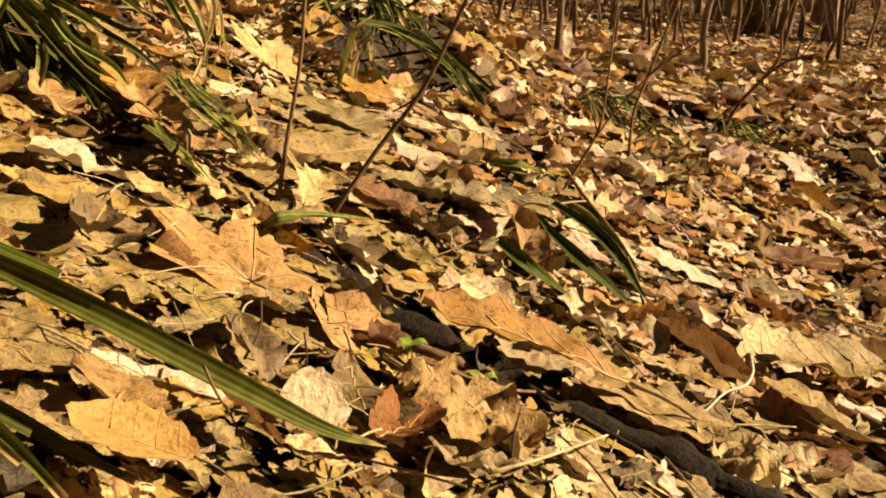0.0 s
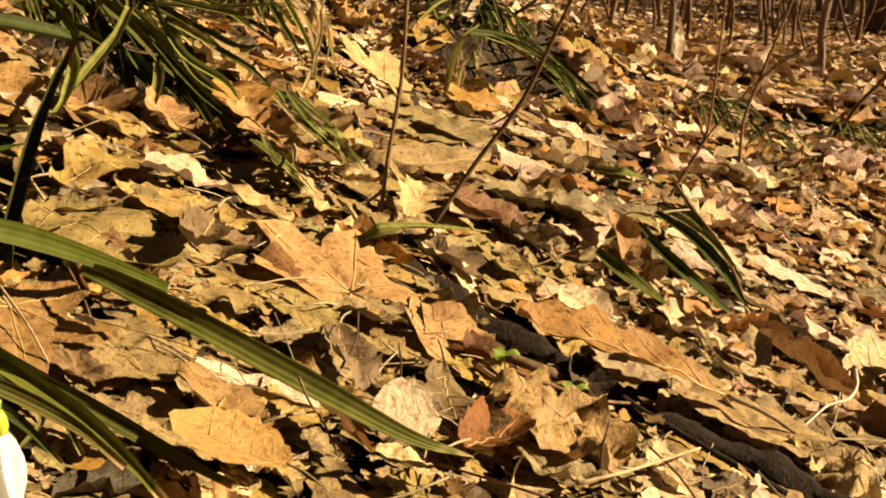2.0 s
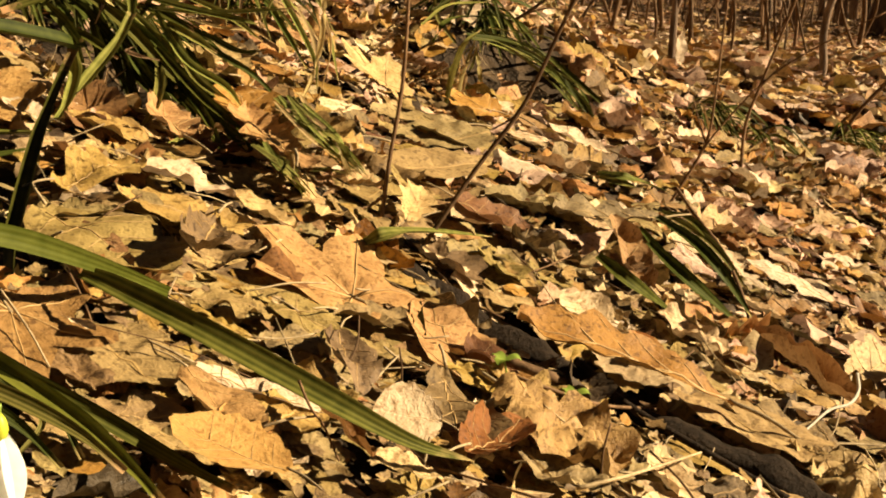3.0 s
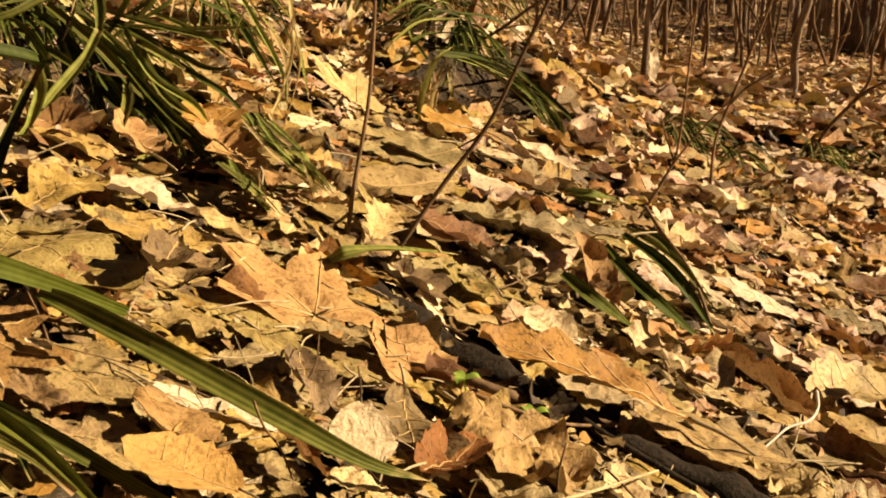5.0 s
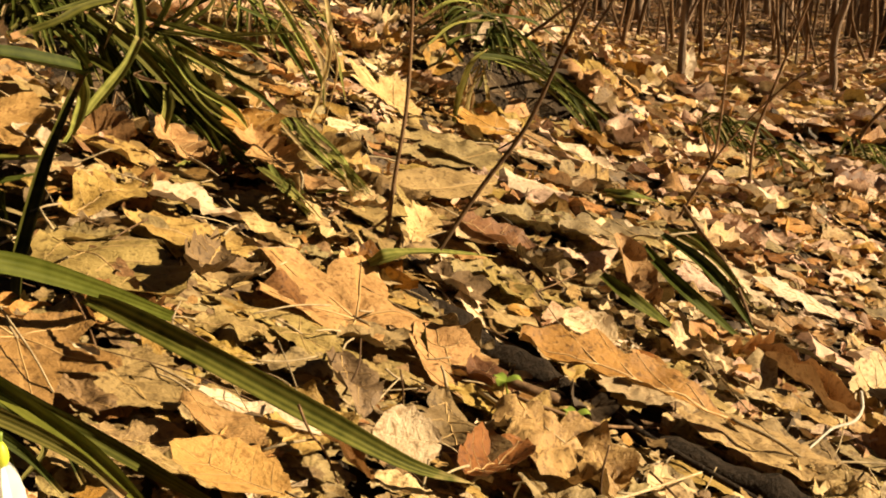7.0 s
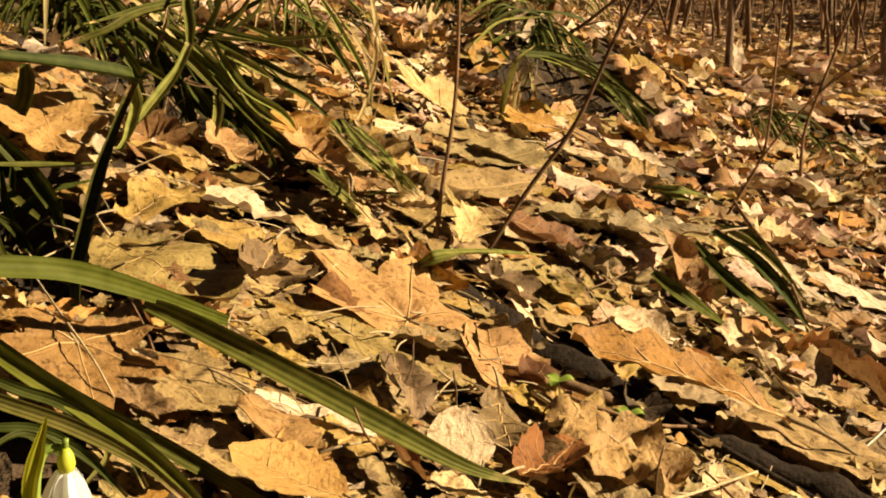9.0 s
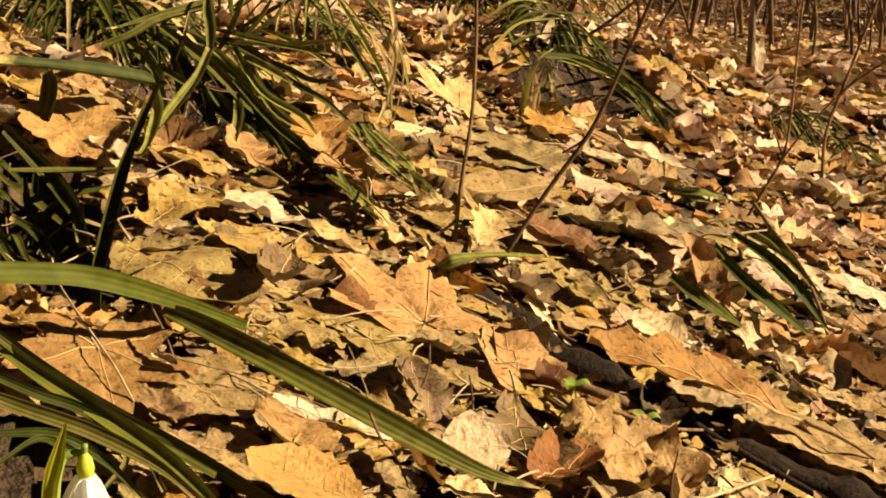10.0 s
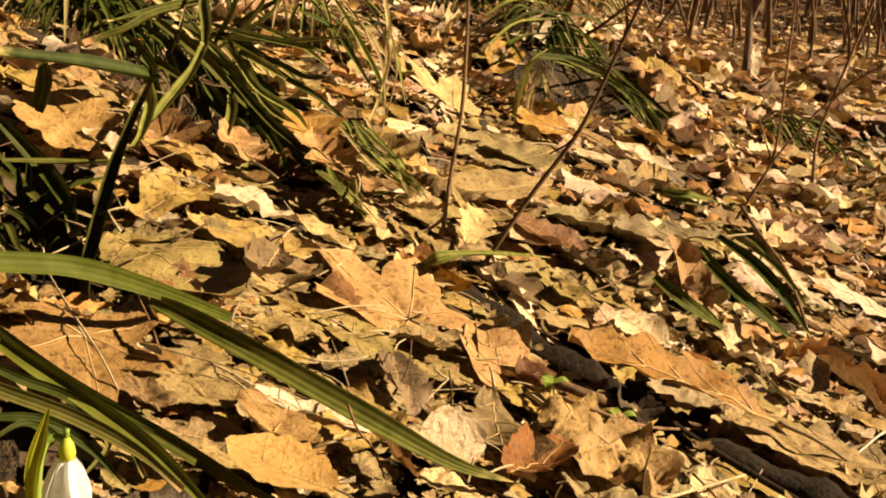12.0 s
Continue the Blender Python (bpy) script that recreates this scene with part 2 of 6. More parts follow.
# ---- building helpers ----
# Dips in the floor, many of them put in place of deep shade.
HOLLOWS = (
    (-0.255, 1.940, 0.070, 0.100),
    (-0.233, 2.113, 0.050, 0.080),
    (-0.384, 0.990, 0.030, 0.060),
    (-0.440, 1.040, 0.035, 0.070),
    (-0.480, 1.080, 0.030, 0.060),
    (-0.689, 1.355, 0.045, 0.070),
    (-0.756, 1.337, 0.045, 0.070),
    (-0.290, 0.571, 0.030, 0.050),
    (-0.268, 0.873, 0.015, 0.040),
    (0.010, 0.760, 0.022, 0.024),
    (0.055, 0.748, 0.024, 0.024),
    (0.100, 0.722, 0.024, 0.024),
    (-0.035, 0.785, 0.020, 0.024),
    (-0.345, 0.640, 0.040, 0.045),
    (-0.375, 0.640, 0.040, 0.050),
    (-0.330, 2.023, 0.065, 0.075),
    (-0.186, 2.196, 0.065, 0.075),
    (-0.179, 0.405, 0.020, 0.030),
    (-0.050, 0.449, 0.018, 0.018),
    (-0.235, 0.775, 0.018, 0.025),
    (0.277, 3.126, 0.050, 0.090),
)


def smooth(a, b, v):
    u = min(1.0, max(0.0, (v - a) / (b - a)))
    return u * u * (3 - 2 * u)


def ground_height(x, y):
    """Height of the forest floor: a bank that rises to the left near by, level woodland further on, a hill behind."""
    side = 0.9 * math.tanh(x / 0.9)
    near = 0.022 - 0.30 * side - 0.02 * min(y, 2.0)
    bank = math.log(1 + math.exp(min(30, (-x - 0.35 - 0.03 * y) / 0.22))) * 0.22
    far = 0.035 - 0.015 * side + 0.75 * math.tanh(0.55 * bank / 0.75)
    w = smooth(1.0, 3.4, y)
    z = near * (1 - w) + far * w
    z += 0.11 * math.exp(-((x + 0.42) / 0.35) ** 2 - ((y - 2.75) / 0.5) ** 2)
    # Step added so that its near, bare face stays dark.
    z += 0.055 * smooth(2.01, 2.09, y) * (1 - smooth(2.35, 3.0, y)) * math.exp(-(((x + 0.20) / 0.17) ** 4))
    for a, b, deep, wide in HOLLOWS:
        z -= deep * math.exp(-((x - a) ** 2 + (y - b) ** 2) / wide**2)
    far_off = max(0.0, math.hypot(x, y) - 11.0)
    z += 0.13 * far_off * far_off / (far_off + 6.0)
    z += 0.006 * math.sin(7.1 * x + 1.3) * math.sin(6.3 * y) + 0.004 * math.sin(17 * x - 9 * y)
    z += (1 - smooth(2.2, 4.0, y)) * 0.0065 * math.sin(33 * x + 2.6 * math.sin(13 * y)) * math.sin(29 * y + 2.2 * math.sin(17 * x + 1))
    z += 0.02 * smooth(2.0, 5.0, y) * math.sin(2.3 * x + 1.0) * math.sin(1.9 * y + 0.5)
    return z


def mesh_of(name, verts, faces, uvs=None, materials=(), slots=None):
    """A smooth mesh from plain arrays; uvs are given per vertex."""
    me = bpy.data.meshes.new(name)
    me.from_pydata([tuple(v) for v in verts], [], [tuple(f) for f in faces])
    if uvs is not None:
        layer = me.uv_layers.new(name="UVMap")
        loops = np.empty(len(me.loops), dtype=np.int32)
        me.loops.foreach_get("vertex_index", loops)
        layer.data.foreach_set("uv", np.asarray(uvs, dtype=np.float32)[loops].ravel())
    for m in materials:
        me.materials.append(m)
    if slots is not None:
        me.polygons.foreach_set("material_index", np.asarray(slots, dtype=np.int32))
    me.polygons.foreach_set("use_smooth", np.ones(len(me.polygons), dtype=bool))
    me.update()
    return me


def empty(name, x, y, z, label, category, group=""):
    ob = new(name)
    ob.empty_display_size = 0.02
    ob.location = (x, y, z)
    return tagged(ob, label, category, group)


def part(name, me, parent, label=""):
    """A mesh given in world places, as one part under a thing or under a part."""
    ob = new(name, me)
    ob.parent = parent
    up = parent
    shift = Vector((0, 0, 0))
    while up:
        shift += up.location
        up = up.parent
    ob.location = -shift
    return tagged(ob, label)


def curve_through(points, steps):
    """A smooth line through a few places (Catmull-Rom)."""
    p = [np.array(q, float) for q in points]
    p = [2 * p[0] - p[1]] + p + [2 * p[-1] - p[-2]]
    out = []
    for i in range(1, len(p) - 2):
        a, b, c, d = p[i - 1 : i + 3]
        for k in range(steps):
            u = k / steps
            out.append(0.5 * (2 * b + (c - a) * u + (2 * a - 5 * b + 4 * c - d) * u * u + (3 * b - a - 3 * c + d) * u**3))
    return out + [p[-2]]


def tube(points, radii, sides=6):
    """Verts, faces and uvs of a closed round rod along a line, with a radius at every point."""
    verts, faces, uvs, n = [], [], [], len(points)
    for i, q in enumerate(points):
        t = np.array(points[min(i + 1, n - 1)]) - np.array(points[max(i - 1, 0)])
        t = t / (np.linalg.norm(t) + 1e-9)
        s = np.cross(t, (0.31, 0.92, 0.21))
        s /= np.linalg.norm(s) + 1e-9
        b = np.cross(t, s)
        for k in range(sides):
            a = 2 * math.pi * k / sides
            verts.append(np.array(q) + radii[i] * (math.cos(a) * s + math.sin(a) * b))
            uvs.append((i / max(1, n - 1), k / sides))
    for i in range(n - 1):
        for k in range(sides):
            a, b = i * sides + k, i * sides + (k + 1) % sides
            faces.append((a, b, b + sides, a + sides))
    faces += [tuple(range(sides - 1, -1, -1)), tuple(range((n - 1) * sides, n * sides))]
    return verts, faces, uvs


def ribbon(points, width, fold=0.35, steps=6, face_up=0.6, blunt=0.0):
    """Verts, faces and uvs of a grass blade: a folded strip that narrows to its tip. Five verts across."""
    line = curve_through(points, steps)
    n, verts, faces, uvs = len(line), [], [], []
    for i, q in enumerate(line):
        u = i / (n - 1)
        t = line[min(i + 1, n - 1)] - line[max(i - 1, 0)]
        t = t / (np.linalg.norm(t) + 1e-9)
        s = np.cross(t, np.array((0.0, face_up - 1.0, face_up)))
        s /= np.linalg.norm(s) + 1e-9
        up = np.cross(s, t)
        w = 0.5 * width * min(1.0, 0.55 + 1.6 * u) * max(blunt, min(1.0, ((1.0 - u) / 0.42)) ** 0.75 if u < 1 else 0.0) + 1e-4
        for k in range(5):
            v = (k - 2) / 2
            verts.append(q + s * w * v + up * w * fold * (abs(v) - 0.18 * math.cos(3 * math.pi * v)))
            uvs.append((u, 0.5 + 0.5 * v))
    for i in range(n - 1):
        for k in range(4):
            a = i * 5 + k
            faces.append((a, a + 1, a + 6, a + 5))
    return verts, faces, uvs


def bent(along, across, half, curl, arch):
    """Rolls a flat leaf up across and along: places of unit length, curl and arch in radians."""
    c = np.where(abs(curl) < 1e-3, 1e-3, curl)
    b = np.sin(c * across / half) / c * half
    z = (1 - np.cos(c * across / half)) / c * half
    if abs(arch) > 1e-3:
        r = 1.0 / arch
        a2 = (along - 0.5) * arch
        return (r - z) * np.sin(a2) + 0.5, b, z * np.cos(a2) + r * (1 - np.cos(a2)) * 1.0
    return along, b, z


def leaf_shape(kind, ratio, curl, arch, wave, seed, fine=2):
    """Verts (a leaf one unit long, its middle at 0, its tip towards +x), faces and uvs."""
    rnd = random.Random(seed)
    if kind in ("oak", "oval"):
        rows, cols = {2: (24, 7), 1: (15, 5), 0: (6, 3)}[fine]
        lobes, deep, phase = rnd.uniform(3.2, 4.4), (0.42 if kind == "oak" else 0.04), rnd.uniform(-0.15, 0.15)
        along, across, uvs = [], [], []
        for i in range(rows):
            s = i / (rows - 1)
            body = math.sin(math.pi * min(1, s * 0.97 + 0.02) ** (1.25 if kind == "oak" else 0.9)) ** 0.75
            for k in range(cols):
                v = (k / (cols - 1)) * 2 - 1
                lobe = 1 - deep * (0.5 + 0.5 * math.cos(2 * math.pi * (lobes * s + phase * (1 if v > 0 else -1)))) * (0.3 + 0.7 * body)
                edge = 0.5 * ratio * (body * lobe + 0.015) * (1 + 0.17 * noise.noise((s * 7, seed * 1.7, 1 if v > 0 else -1)) + 0.18 * noise.noise((s * 31, seed * 2.7, 3 if v > 0 else -3)))
                along.append(s + 0.05 * abs(v) * body)
                across.append(v * edge)
                uvs.append((s, 0.5 + 0.5 * v))
        faces = [(i * cols + k, i * cols + k + 1, (i + 1) * cols + k + 1, (i + 1) * cols + k) for i in range(rows - 1) for k in range(cols - 1)]
    else:
        around, rings = {2: (66, (0.25, 0.5, 0.75, 0.9, 1.0)), 1: (38, (0.6, 1.0)), 0: (14, (0.5, 1.0))}[fine]
        axes = [(0, 0.74), (52, 0.66), (-52, 0.66), (112, 0.42), (-112, 0.42)] if kind == "maple" else []
        axes = [(a + rnd.uniform(-7, 7), r * rnd.uniform(0.85, 1.12)) for a, r in axes]
        centre = 0.27 if kind == "maple" else 0.5
        along, across, uvs, outline = [centre], [0.0], [(0.0 if kind == "maple" else 0.5, 0.5)], []
        for k in range(around):
            deg = 360 * k / around - 180
            if kind == "maple":
                r, near, gap = 0.27, 0, 999
                for a, length in axes:
                    d = abs((deg - a + 180) % 360 - 180)
                    r = max(r, 0.27 + (length - 0.27) * max(0.0, 1 - d / 34) ** 0.8)
                    if d < gap:
                        near, gap = (deg - a + 180) % 360 - 180, d
                if abs(deg) > 160:
                    r *= 0.6
                r *= 1 + 0.07 * math.sin(deg * 0.31 + seed) + 0.09 * noise.noise((deg * 0.09, seed * 3.1, 0)) + 0.05 * noise.noise((deg * 0.3, seed * 1.1, 7))
            else:
                near = (deg + 30) % 60 - 30
                r = 0.5 * (1 + 0.30 * noise.noise((2 * math.cos(radians(deg)), 2 * math.sin(radians(deg)), seed * 2.3)) + 0.2 * noise.noise((deg * 0.07, seed, 5)) + 0.1 * noise.noise((deg * 0.27, seed, 9)))
            outline.append((r * math.cos(radians(deg)), r * math.sin(radians(deg)) * ratio * (1.0 if kind == "maple" else 1.0), near))
        for f in rings:
            for x, y, near in outline:
                along.append(centre + f * x)
                across.append(f * y)
                uvs.append((f, 0.5 + near / 70) if kind == "maple" else (centre + f * x, 0.5 + f * y / ratio))
        faces = [(0, 1 + k, 1 + (k + 1) % around) for k in range(around)]
        for g in range(len(rings) - 1):
            for k in range(around):
                a, b = 1 + g * around + k, 1 + g * around + (k + 1) % around
                faces.append((a, a + around, b + around, b))
    along, across = np.array(along), np.array(across)
    lift = np.array([wave * (0.8 * noise.noise((a * 2.6, b * 2.6, seed * 5.3)) + 0.6 * noise.noise((a * 6, b * 6, seed * 2.9)) + 0.36 * noise.noise((a * 14, b * 14, seed * 4.1))) for a, b in zip(along, across)])
    edge = np.array([abs(2 * v - 1) if kind in ("oak", "oval") else min(1.0, 2 * math.hypot(a - 0.45, b)) for (u, v), a, b in zip(uvs, along, across)])
    rim = (0.02 + 0.5 * wave) * (1.0 if fine else 0.4)
    lift += rim * edge**3 * np.array([0.25 + 1.3 * noise.noise((a * 4.5, b * 4.5, seed * 7.7)) for a, b in zip(along, across)])
    lift -= 0.02 * np.exp(-np.abs(across) / (0.04 + 0.02 * ratio))
    half = max(1e-3, np.abs(across).max())
    a, b, z = bent(along, across, half, curl, arch)
    verts = np.stack([a - 0.5, b, z + lift], 1)
    verts[:, 2] -= np.percentile(verts[:, 2], 12)
    return verts, faces, uvs


def ground_frame(x, y):
    """The floor's slope at a place, as a turn that stands upright things on it."""
    e = 0.06
    n = Vector((-(ground_height(x + e, y) - ground_height(x - e, y)) / (2 * e), -(ground_height(x, y + e) - ground_height(x, y - e)) / (2 * e), 1)).normalized()
    return Vector((0, 0, 1)).rotation_difference(n).to_matrix().to_4x4()


LEAF_WORDS = {"maple": "maple leaf", "oak": "lobed oak leaf", "oval": "oval leaf", "scrap": "broken leaf"}
TONE_WORDS = {"tan": "dry tan", "pale": "bleached straw-coloured", "grey": "weathered grey-brown", "orange": "dry orange-brown", "gold": "dry golden-brown", "brown": "dry dull brown", "rust": "rust-red", "bleached": "sun-bleached cream", "russet": "dry reddish-brown", "dark": "dark rotten brown", "rose": "dry pinkish-tan", "amber": "dry amber-coloured"}
taken = []
# Patches without litter: dark soil in place of shade, and room for the branch.
bare = [(a, b, 1.1 * wide) for a, b, deep, wide in HOLLOWS]
bare += [(-0.43, 1.08, 0.085), (-0.47, 1.14, 0.085), (-0.36, 1.00, 0.055), (-0.365, 0.665, 0.05), (-0.32, 0.66, 0.03), (-0.66, 1.24, 0.11), (-0.72, 1.38, 0.12), (-0.25, 2.03, 0.10), (-0.16, 2.05, 0.09)]
bare += [(-0.03, 0.798, 0.028), (0.0, 0.785, 0.028), (0.03, 0.772, 0.028), (0.06, 0.757, 0.028), (-0.02, 0.742, 0.022), (0.01, 0.730, 0.022), (0.04, 0.716, 0.022)]
bare += [(-0.09 + 0.03 * k, 0.788 - 0.0135 * k, 0.027) for k in range(12)]
leaf_count = [0]


def leaf_label(kind, tone, curl):
    return f"{TONE_WORDS[tone]} {'curled' if abs(curl) > 0.9 else 'flat' if abs(curl) < 0.3 else 'cupped'} fallen {LEAF_WORDS[kind]} on the forest floor"


stalk_meshes = {}


def add_stalk(ob, kind, curl, verts, length, seed):
    """The stalk of a leaf, at its foot; leaves of one mesh share it."""
    if kind == "scrap" or curl > 1.8:
        return
    if seed not in stalk_meshes:
        start = {"maple": -0.23, "oak": -0.49, "oval": -0.49}[kind]
        rnd = random.Random(seed)
        bend, dip = rnd.uniform(-0.18, 0.18), float(verts[np.abs(verts[:, 0] - start).argmin(), 2])
        line = curve_through([((start + 0.02) * length, 0, (dip + 0.006) * length), ((start - 0.14) * length, bend * 0.4 * length, (dip + 0.02) * length), ((start - 0.30) * length, bend * length, (dip + 0.01) * length)], 4)
        v, f, u = tube(line, [0.011 * length * (1 - 0.35 * i / 8) for i in range(len(line))], 5)
        stalk_meshes[seed] = mesh_of("leaf_stalk", v, f, u, [TWIG_PALE])
    new("leaf_stalk", stalk_meshes[seed]).parent = ob


vein_meshes = {}


def vein_lines(kind):
    """Rows of vertices along the midrib and the side veins of a finely built leaf."""
    if kind in ("oak", "oval"):
        lines = [[7 * i + 3 for i in range(1, 22)]]
        for i in (3, 7, 11, 15):
            lines += [[7 * (i + k) + 3 + side * min(k, 3) for k in range(4)] for side in (-1, 1)]
        return lines
    if kind == "maple":
        return [[0] + [1 + 66 * ring + int((angle + 180) / 360 * 66 + 0.5) % 66 for ring in range(4)] for angle in (0, 52, -52, 112, -112)]
    return [[1 + 66 * ring for ring in (3, 2, 1, 0)] + [0] + [1 + 66 * ring + 33 for ring in range(4)]]


def add_veins(ob, kind, verts, length, seed):
    """The raised midrib and side veins of a leaf, one mesh; leaves of one mesh share it."""
    if seed not in vein_meshes:
        all_verts, all_faces, all_uvs = [], [], []
        for k, rows in enumerate(vein_lines(kind)):
            line = [verts[i] * length + np.array((0, 0, 0.0025 * length)) for i in rows]
            thick = (0.0062 if k == 0 or kind == "maple" else 0.0030) * length
            v, f, u = tube(line, [thick * (1 - 0.7 * i / (len(line) - 1)) for i in range(len(line))], 4)
            all_faces += [tuple(len(all_verts) + i for i in q) for q in f]
            all_verts += v
            all_uvs += u
        vein_meshes[seed] = mesh_of("midrib", all_verts, all_faces, all_uvs, [VEIN])
    new("midrib", vein_meshes[seed]).parent = ob


def leaf(kind, x, y, turn, length, ratio, tone, curl=0.4, arch=0.2, lift=0.012, pitch=0.0, roll=0.0, wave=0.06):
    """One fallen leaf: middle at x, y, its tip towards turn (degrees from +x), pitch and roll against the slope."""
    leaf_count[0] += 1
    verts, faces, uvs = leaf_shape(kind, ratio, curl, arch, wave, leaf_count[0])
    ob = new("fallen_leaf", mesh_of("fallen_leaf", verts * length, faces, uvs, [TONES[tone]]))
    ob.matrix_world = Matrix.Translation((x, y, ground_height(x, y) + lift)) @ ground_frame(x, y) @ pose(0, 0, 0, 0, 0, turn) @ pose(0, 0, 0, roll, -pitch, 0)
    add_stalk(ob, kind, curl, verts, length, leaf_count[0])
    add_veins(ob, kind, verts, length, leaf_count[0])
    taken.append((x, y, 0.46 * length * max(0.55, min(1.0, ratio + 0.2))))
    return tagged(ob, leaf_label(kind, tone, curl), "leaf", "fallen leaves")


def stem_on(thing, name, points, thick, thin, material, label="", sides=6, steps=5):
    line = curve_through(points, steps)
    n = len(line)
    wobble = [thick + (thin - thick) * i / (n - 1) for i in range(n)]
    v, f, u = tube(line, wobble, sides)
    return part(name, mesh_of(name, v, f, u, [material]), thing, label)


def sprig(label, stems, material=TWIG, name="twig", category="twig", group=""):
    """A twig or sapling: its first stem carries the others. Each stem is (points, thick, thin)."""
    x, y, z = stems[0][0][0]
    thing = empty(name, x, y, z, label, category, group)
    for i, (points, thick, thin) in enumerate(stems):
        stem_on(thing, "stem" if i == 0 else "branch", points, thick, thin, material)
    return thing


def blade_on(thing, points, width, material=SEDGE, fold=0.35, face_up=0.6, blunt=0.0, label="", steps=6):
    v, f, u = ribbon(points, width, fold, steps, face_up, blunt)
    return part("blade", mesh_of("blade", v, f, u, [material]), thing, label)


def tuft(label, x, y, count, length, heading, spread, width=0.0075, low=0.5, lean=1.0, seed=1, dry=0.12, light=0.2):
    """A sedge tuft: blades that rise from one root and arch over towards a heading (degrees from +x)."""
    rnd = random.Random(seed)
    z = ground_height(x, y)
    thing = empty("sedge_tuft", x, y, z, label, "grass tuft", "sedge tufts")
    for _ in range(count):
        a = radians(heading + rnd.gauss(0, spread))
        size = length * rnd.uniform(0.55, 1.15)
        rx, ry = x + rnd.gauss(0, 0.014), y + rnd.gauss(0, 0.014)
        rise, reach = size * rnd.uniform(0.25, 0.6) * (1.4 - low), size * lean * rnd.uniform(0.6, 0.95)
        pts = []
        for u in (0.0, 0.22, 0.5, 0.78, 1.0):
            px, py = rx + math.cos(a) * reach * u, ry + math.sin(a) * reach * u
            hump = rise * math.sin(math.pi * min(1, u * 0.86) ** 0.8) - 0.02 * u
            bend = 0.03 * size * math.sin(3 * u + size * 90)
            pts.append((px - math.sin(a) * bend, py + math.cos(a) * bend, max(ground_height(px, py) * 0.6 + z * 0.4 + hump, ground_height(px, py) + 0.008)))
        pick = rnd.random()
        blade_on(thing, pts, width * rnd.uniform(0.7, 1.25), STRAW if pick < dry else SEDGE_PALE_LIT if pick < dry + light else SEDGE, rnd.uniform(0.2, 0.5), rnd.uniform(0.45, 0.95))
    return thing


# ---- the forest floor: one sheet out to the horizon ----
def make_ground():
    xs = [0.0]
    step = 0.03
    while xs[-1] < 70:
        xs.append(xs[-1] + step)
        step *= 1.055 if xs[-1] > 0.7 else 1.0
    xs = [-v for v in reversed(xs[1:])] + xs
    ys = [v - 0.0 for v in xs]
    ys = [v + 0.9 for v in ys]
    verts = [(x, y, ground_height(x, y) - 0.006) for y in ys for x in xs]
    n = len(xs)
    faces = [(j * n + i, j * n + i + 1, (j + 1) * n + i + 1, (j + 1) * n + i) for j in range(len(ys) - 1) for i in range(n - 1)]
    tagged(new("ground", mesh_of("ground", verts, faces, None, [SOIL])), "dark humus soil of a sloping forest floor", "ground", "", "structure")


make_ground()


# ---- single leaves that stand out ----
leaf("maple", -0.182, 0.460, -50, 0.076, 1.00, "gold", 0.24, 0.10, 0.013, 0, -6, 0.07)
leaf("oval", -0.221, 0.606, -21, 0.099, 0.72, "grey", 0.08, 0.10, 0.013, 0, 0, 0.05)
leaf("oval", -0.237, 0.603, -34, 0.112, 0.34, "russet", 0.21, 0.10, 0.007, 0, 0, 0.05)
leaf("scrap", -0.210, 0.684, 27, 0.073, 0.62, "tan", 0.14, 0.20, 0.010, 0, 0, 0.06)
leaf("oak", -0.180, 0.638, -76, 0.092, 0.42, "brown", 1.30, 0.30, 0.020, 0, 0, 0.08)
leaf("oval", -0.176, 0.692, 35, 0.048, 0.40, "gold", 0.28, 0.20, 0.008, 0, 0, 0.08)
leaf("maple", -0.134, 0.700, 161, 0.122, 0.92, "orange", 0.13, 0.15, 0.012, 0, -4, 0.05)
leaf("oak", -0.146, 0.595, 30, 0.046, 0.70, "grey", -0.32, -0.30, 0.012, 0, 0, 0.12)
leaf("scrap", -0.142, 0.573, 23, 0.028, 0.85, "tan", -0.21, -0.20, 0.009, 0, 0, 0.12)
leaf("maple", -0.109, 0.617, -7, 0.054, 0.85, "grey", 0.10, 0.10, 0.009, 0, 0, 0.06)
leaf("oak", -0.090, 0.655, 58, 0.059, 0.62, "grey", 0.14, 0.10, 0.008, 0, 0, 0.10)
leaf("oval", -0.109, 0.588, 47, 0.047, 0.55, "grey", -0.28, -0.50, 0.009, 0, 0, 0.10)
leaf("scrap", -0.118, 0.553, 19, 0.048, 0.55, "tan", 0.14, 0.10, 0.008, 0, 0, 0.08)
leaf("scrap", -0.072, 0.622, 33, 0.038, 0.80, "grey", 0.21, 0.20, 0.008, 0, 0, 0.12)
# Brown tone stands for the shadow this curled leaf lies in.
leaf("oval", -0.081, 0.575, -62, 0.058, 0.50, "brown", 0.90, 0.20, 0.012, 0, 0, 0.10)
leaf("oak", -0.086, 0.541, -21, 0.041, 0.60, "tan", 0.28, 0.30, 0.009, 0, 0, 0.15)
leaf("scrap", -0.156, 0.494, -29, 0.058, 0.95, "tan", 0.10, 0.10, 0.010, 0, 0, 0.07)
leaf("oval", -0.165, 0.478, -9, 0.013, 0.50, "bleached", 0.90, 0.30, 0.024, 0, 0, 0.06)
leaf("oak", -0.134, 0.450, 39, 0.050, 0.55, "tan", 0.14, 0.10, 0.008, 0, 0, 0.08)
leaf("scrap", -0.157, 0.458, -9, 0.029, 0.60, "gold", 0.60, 0.20, 0.012, 0, 0, 0.10)
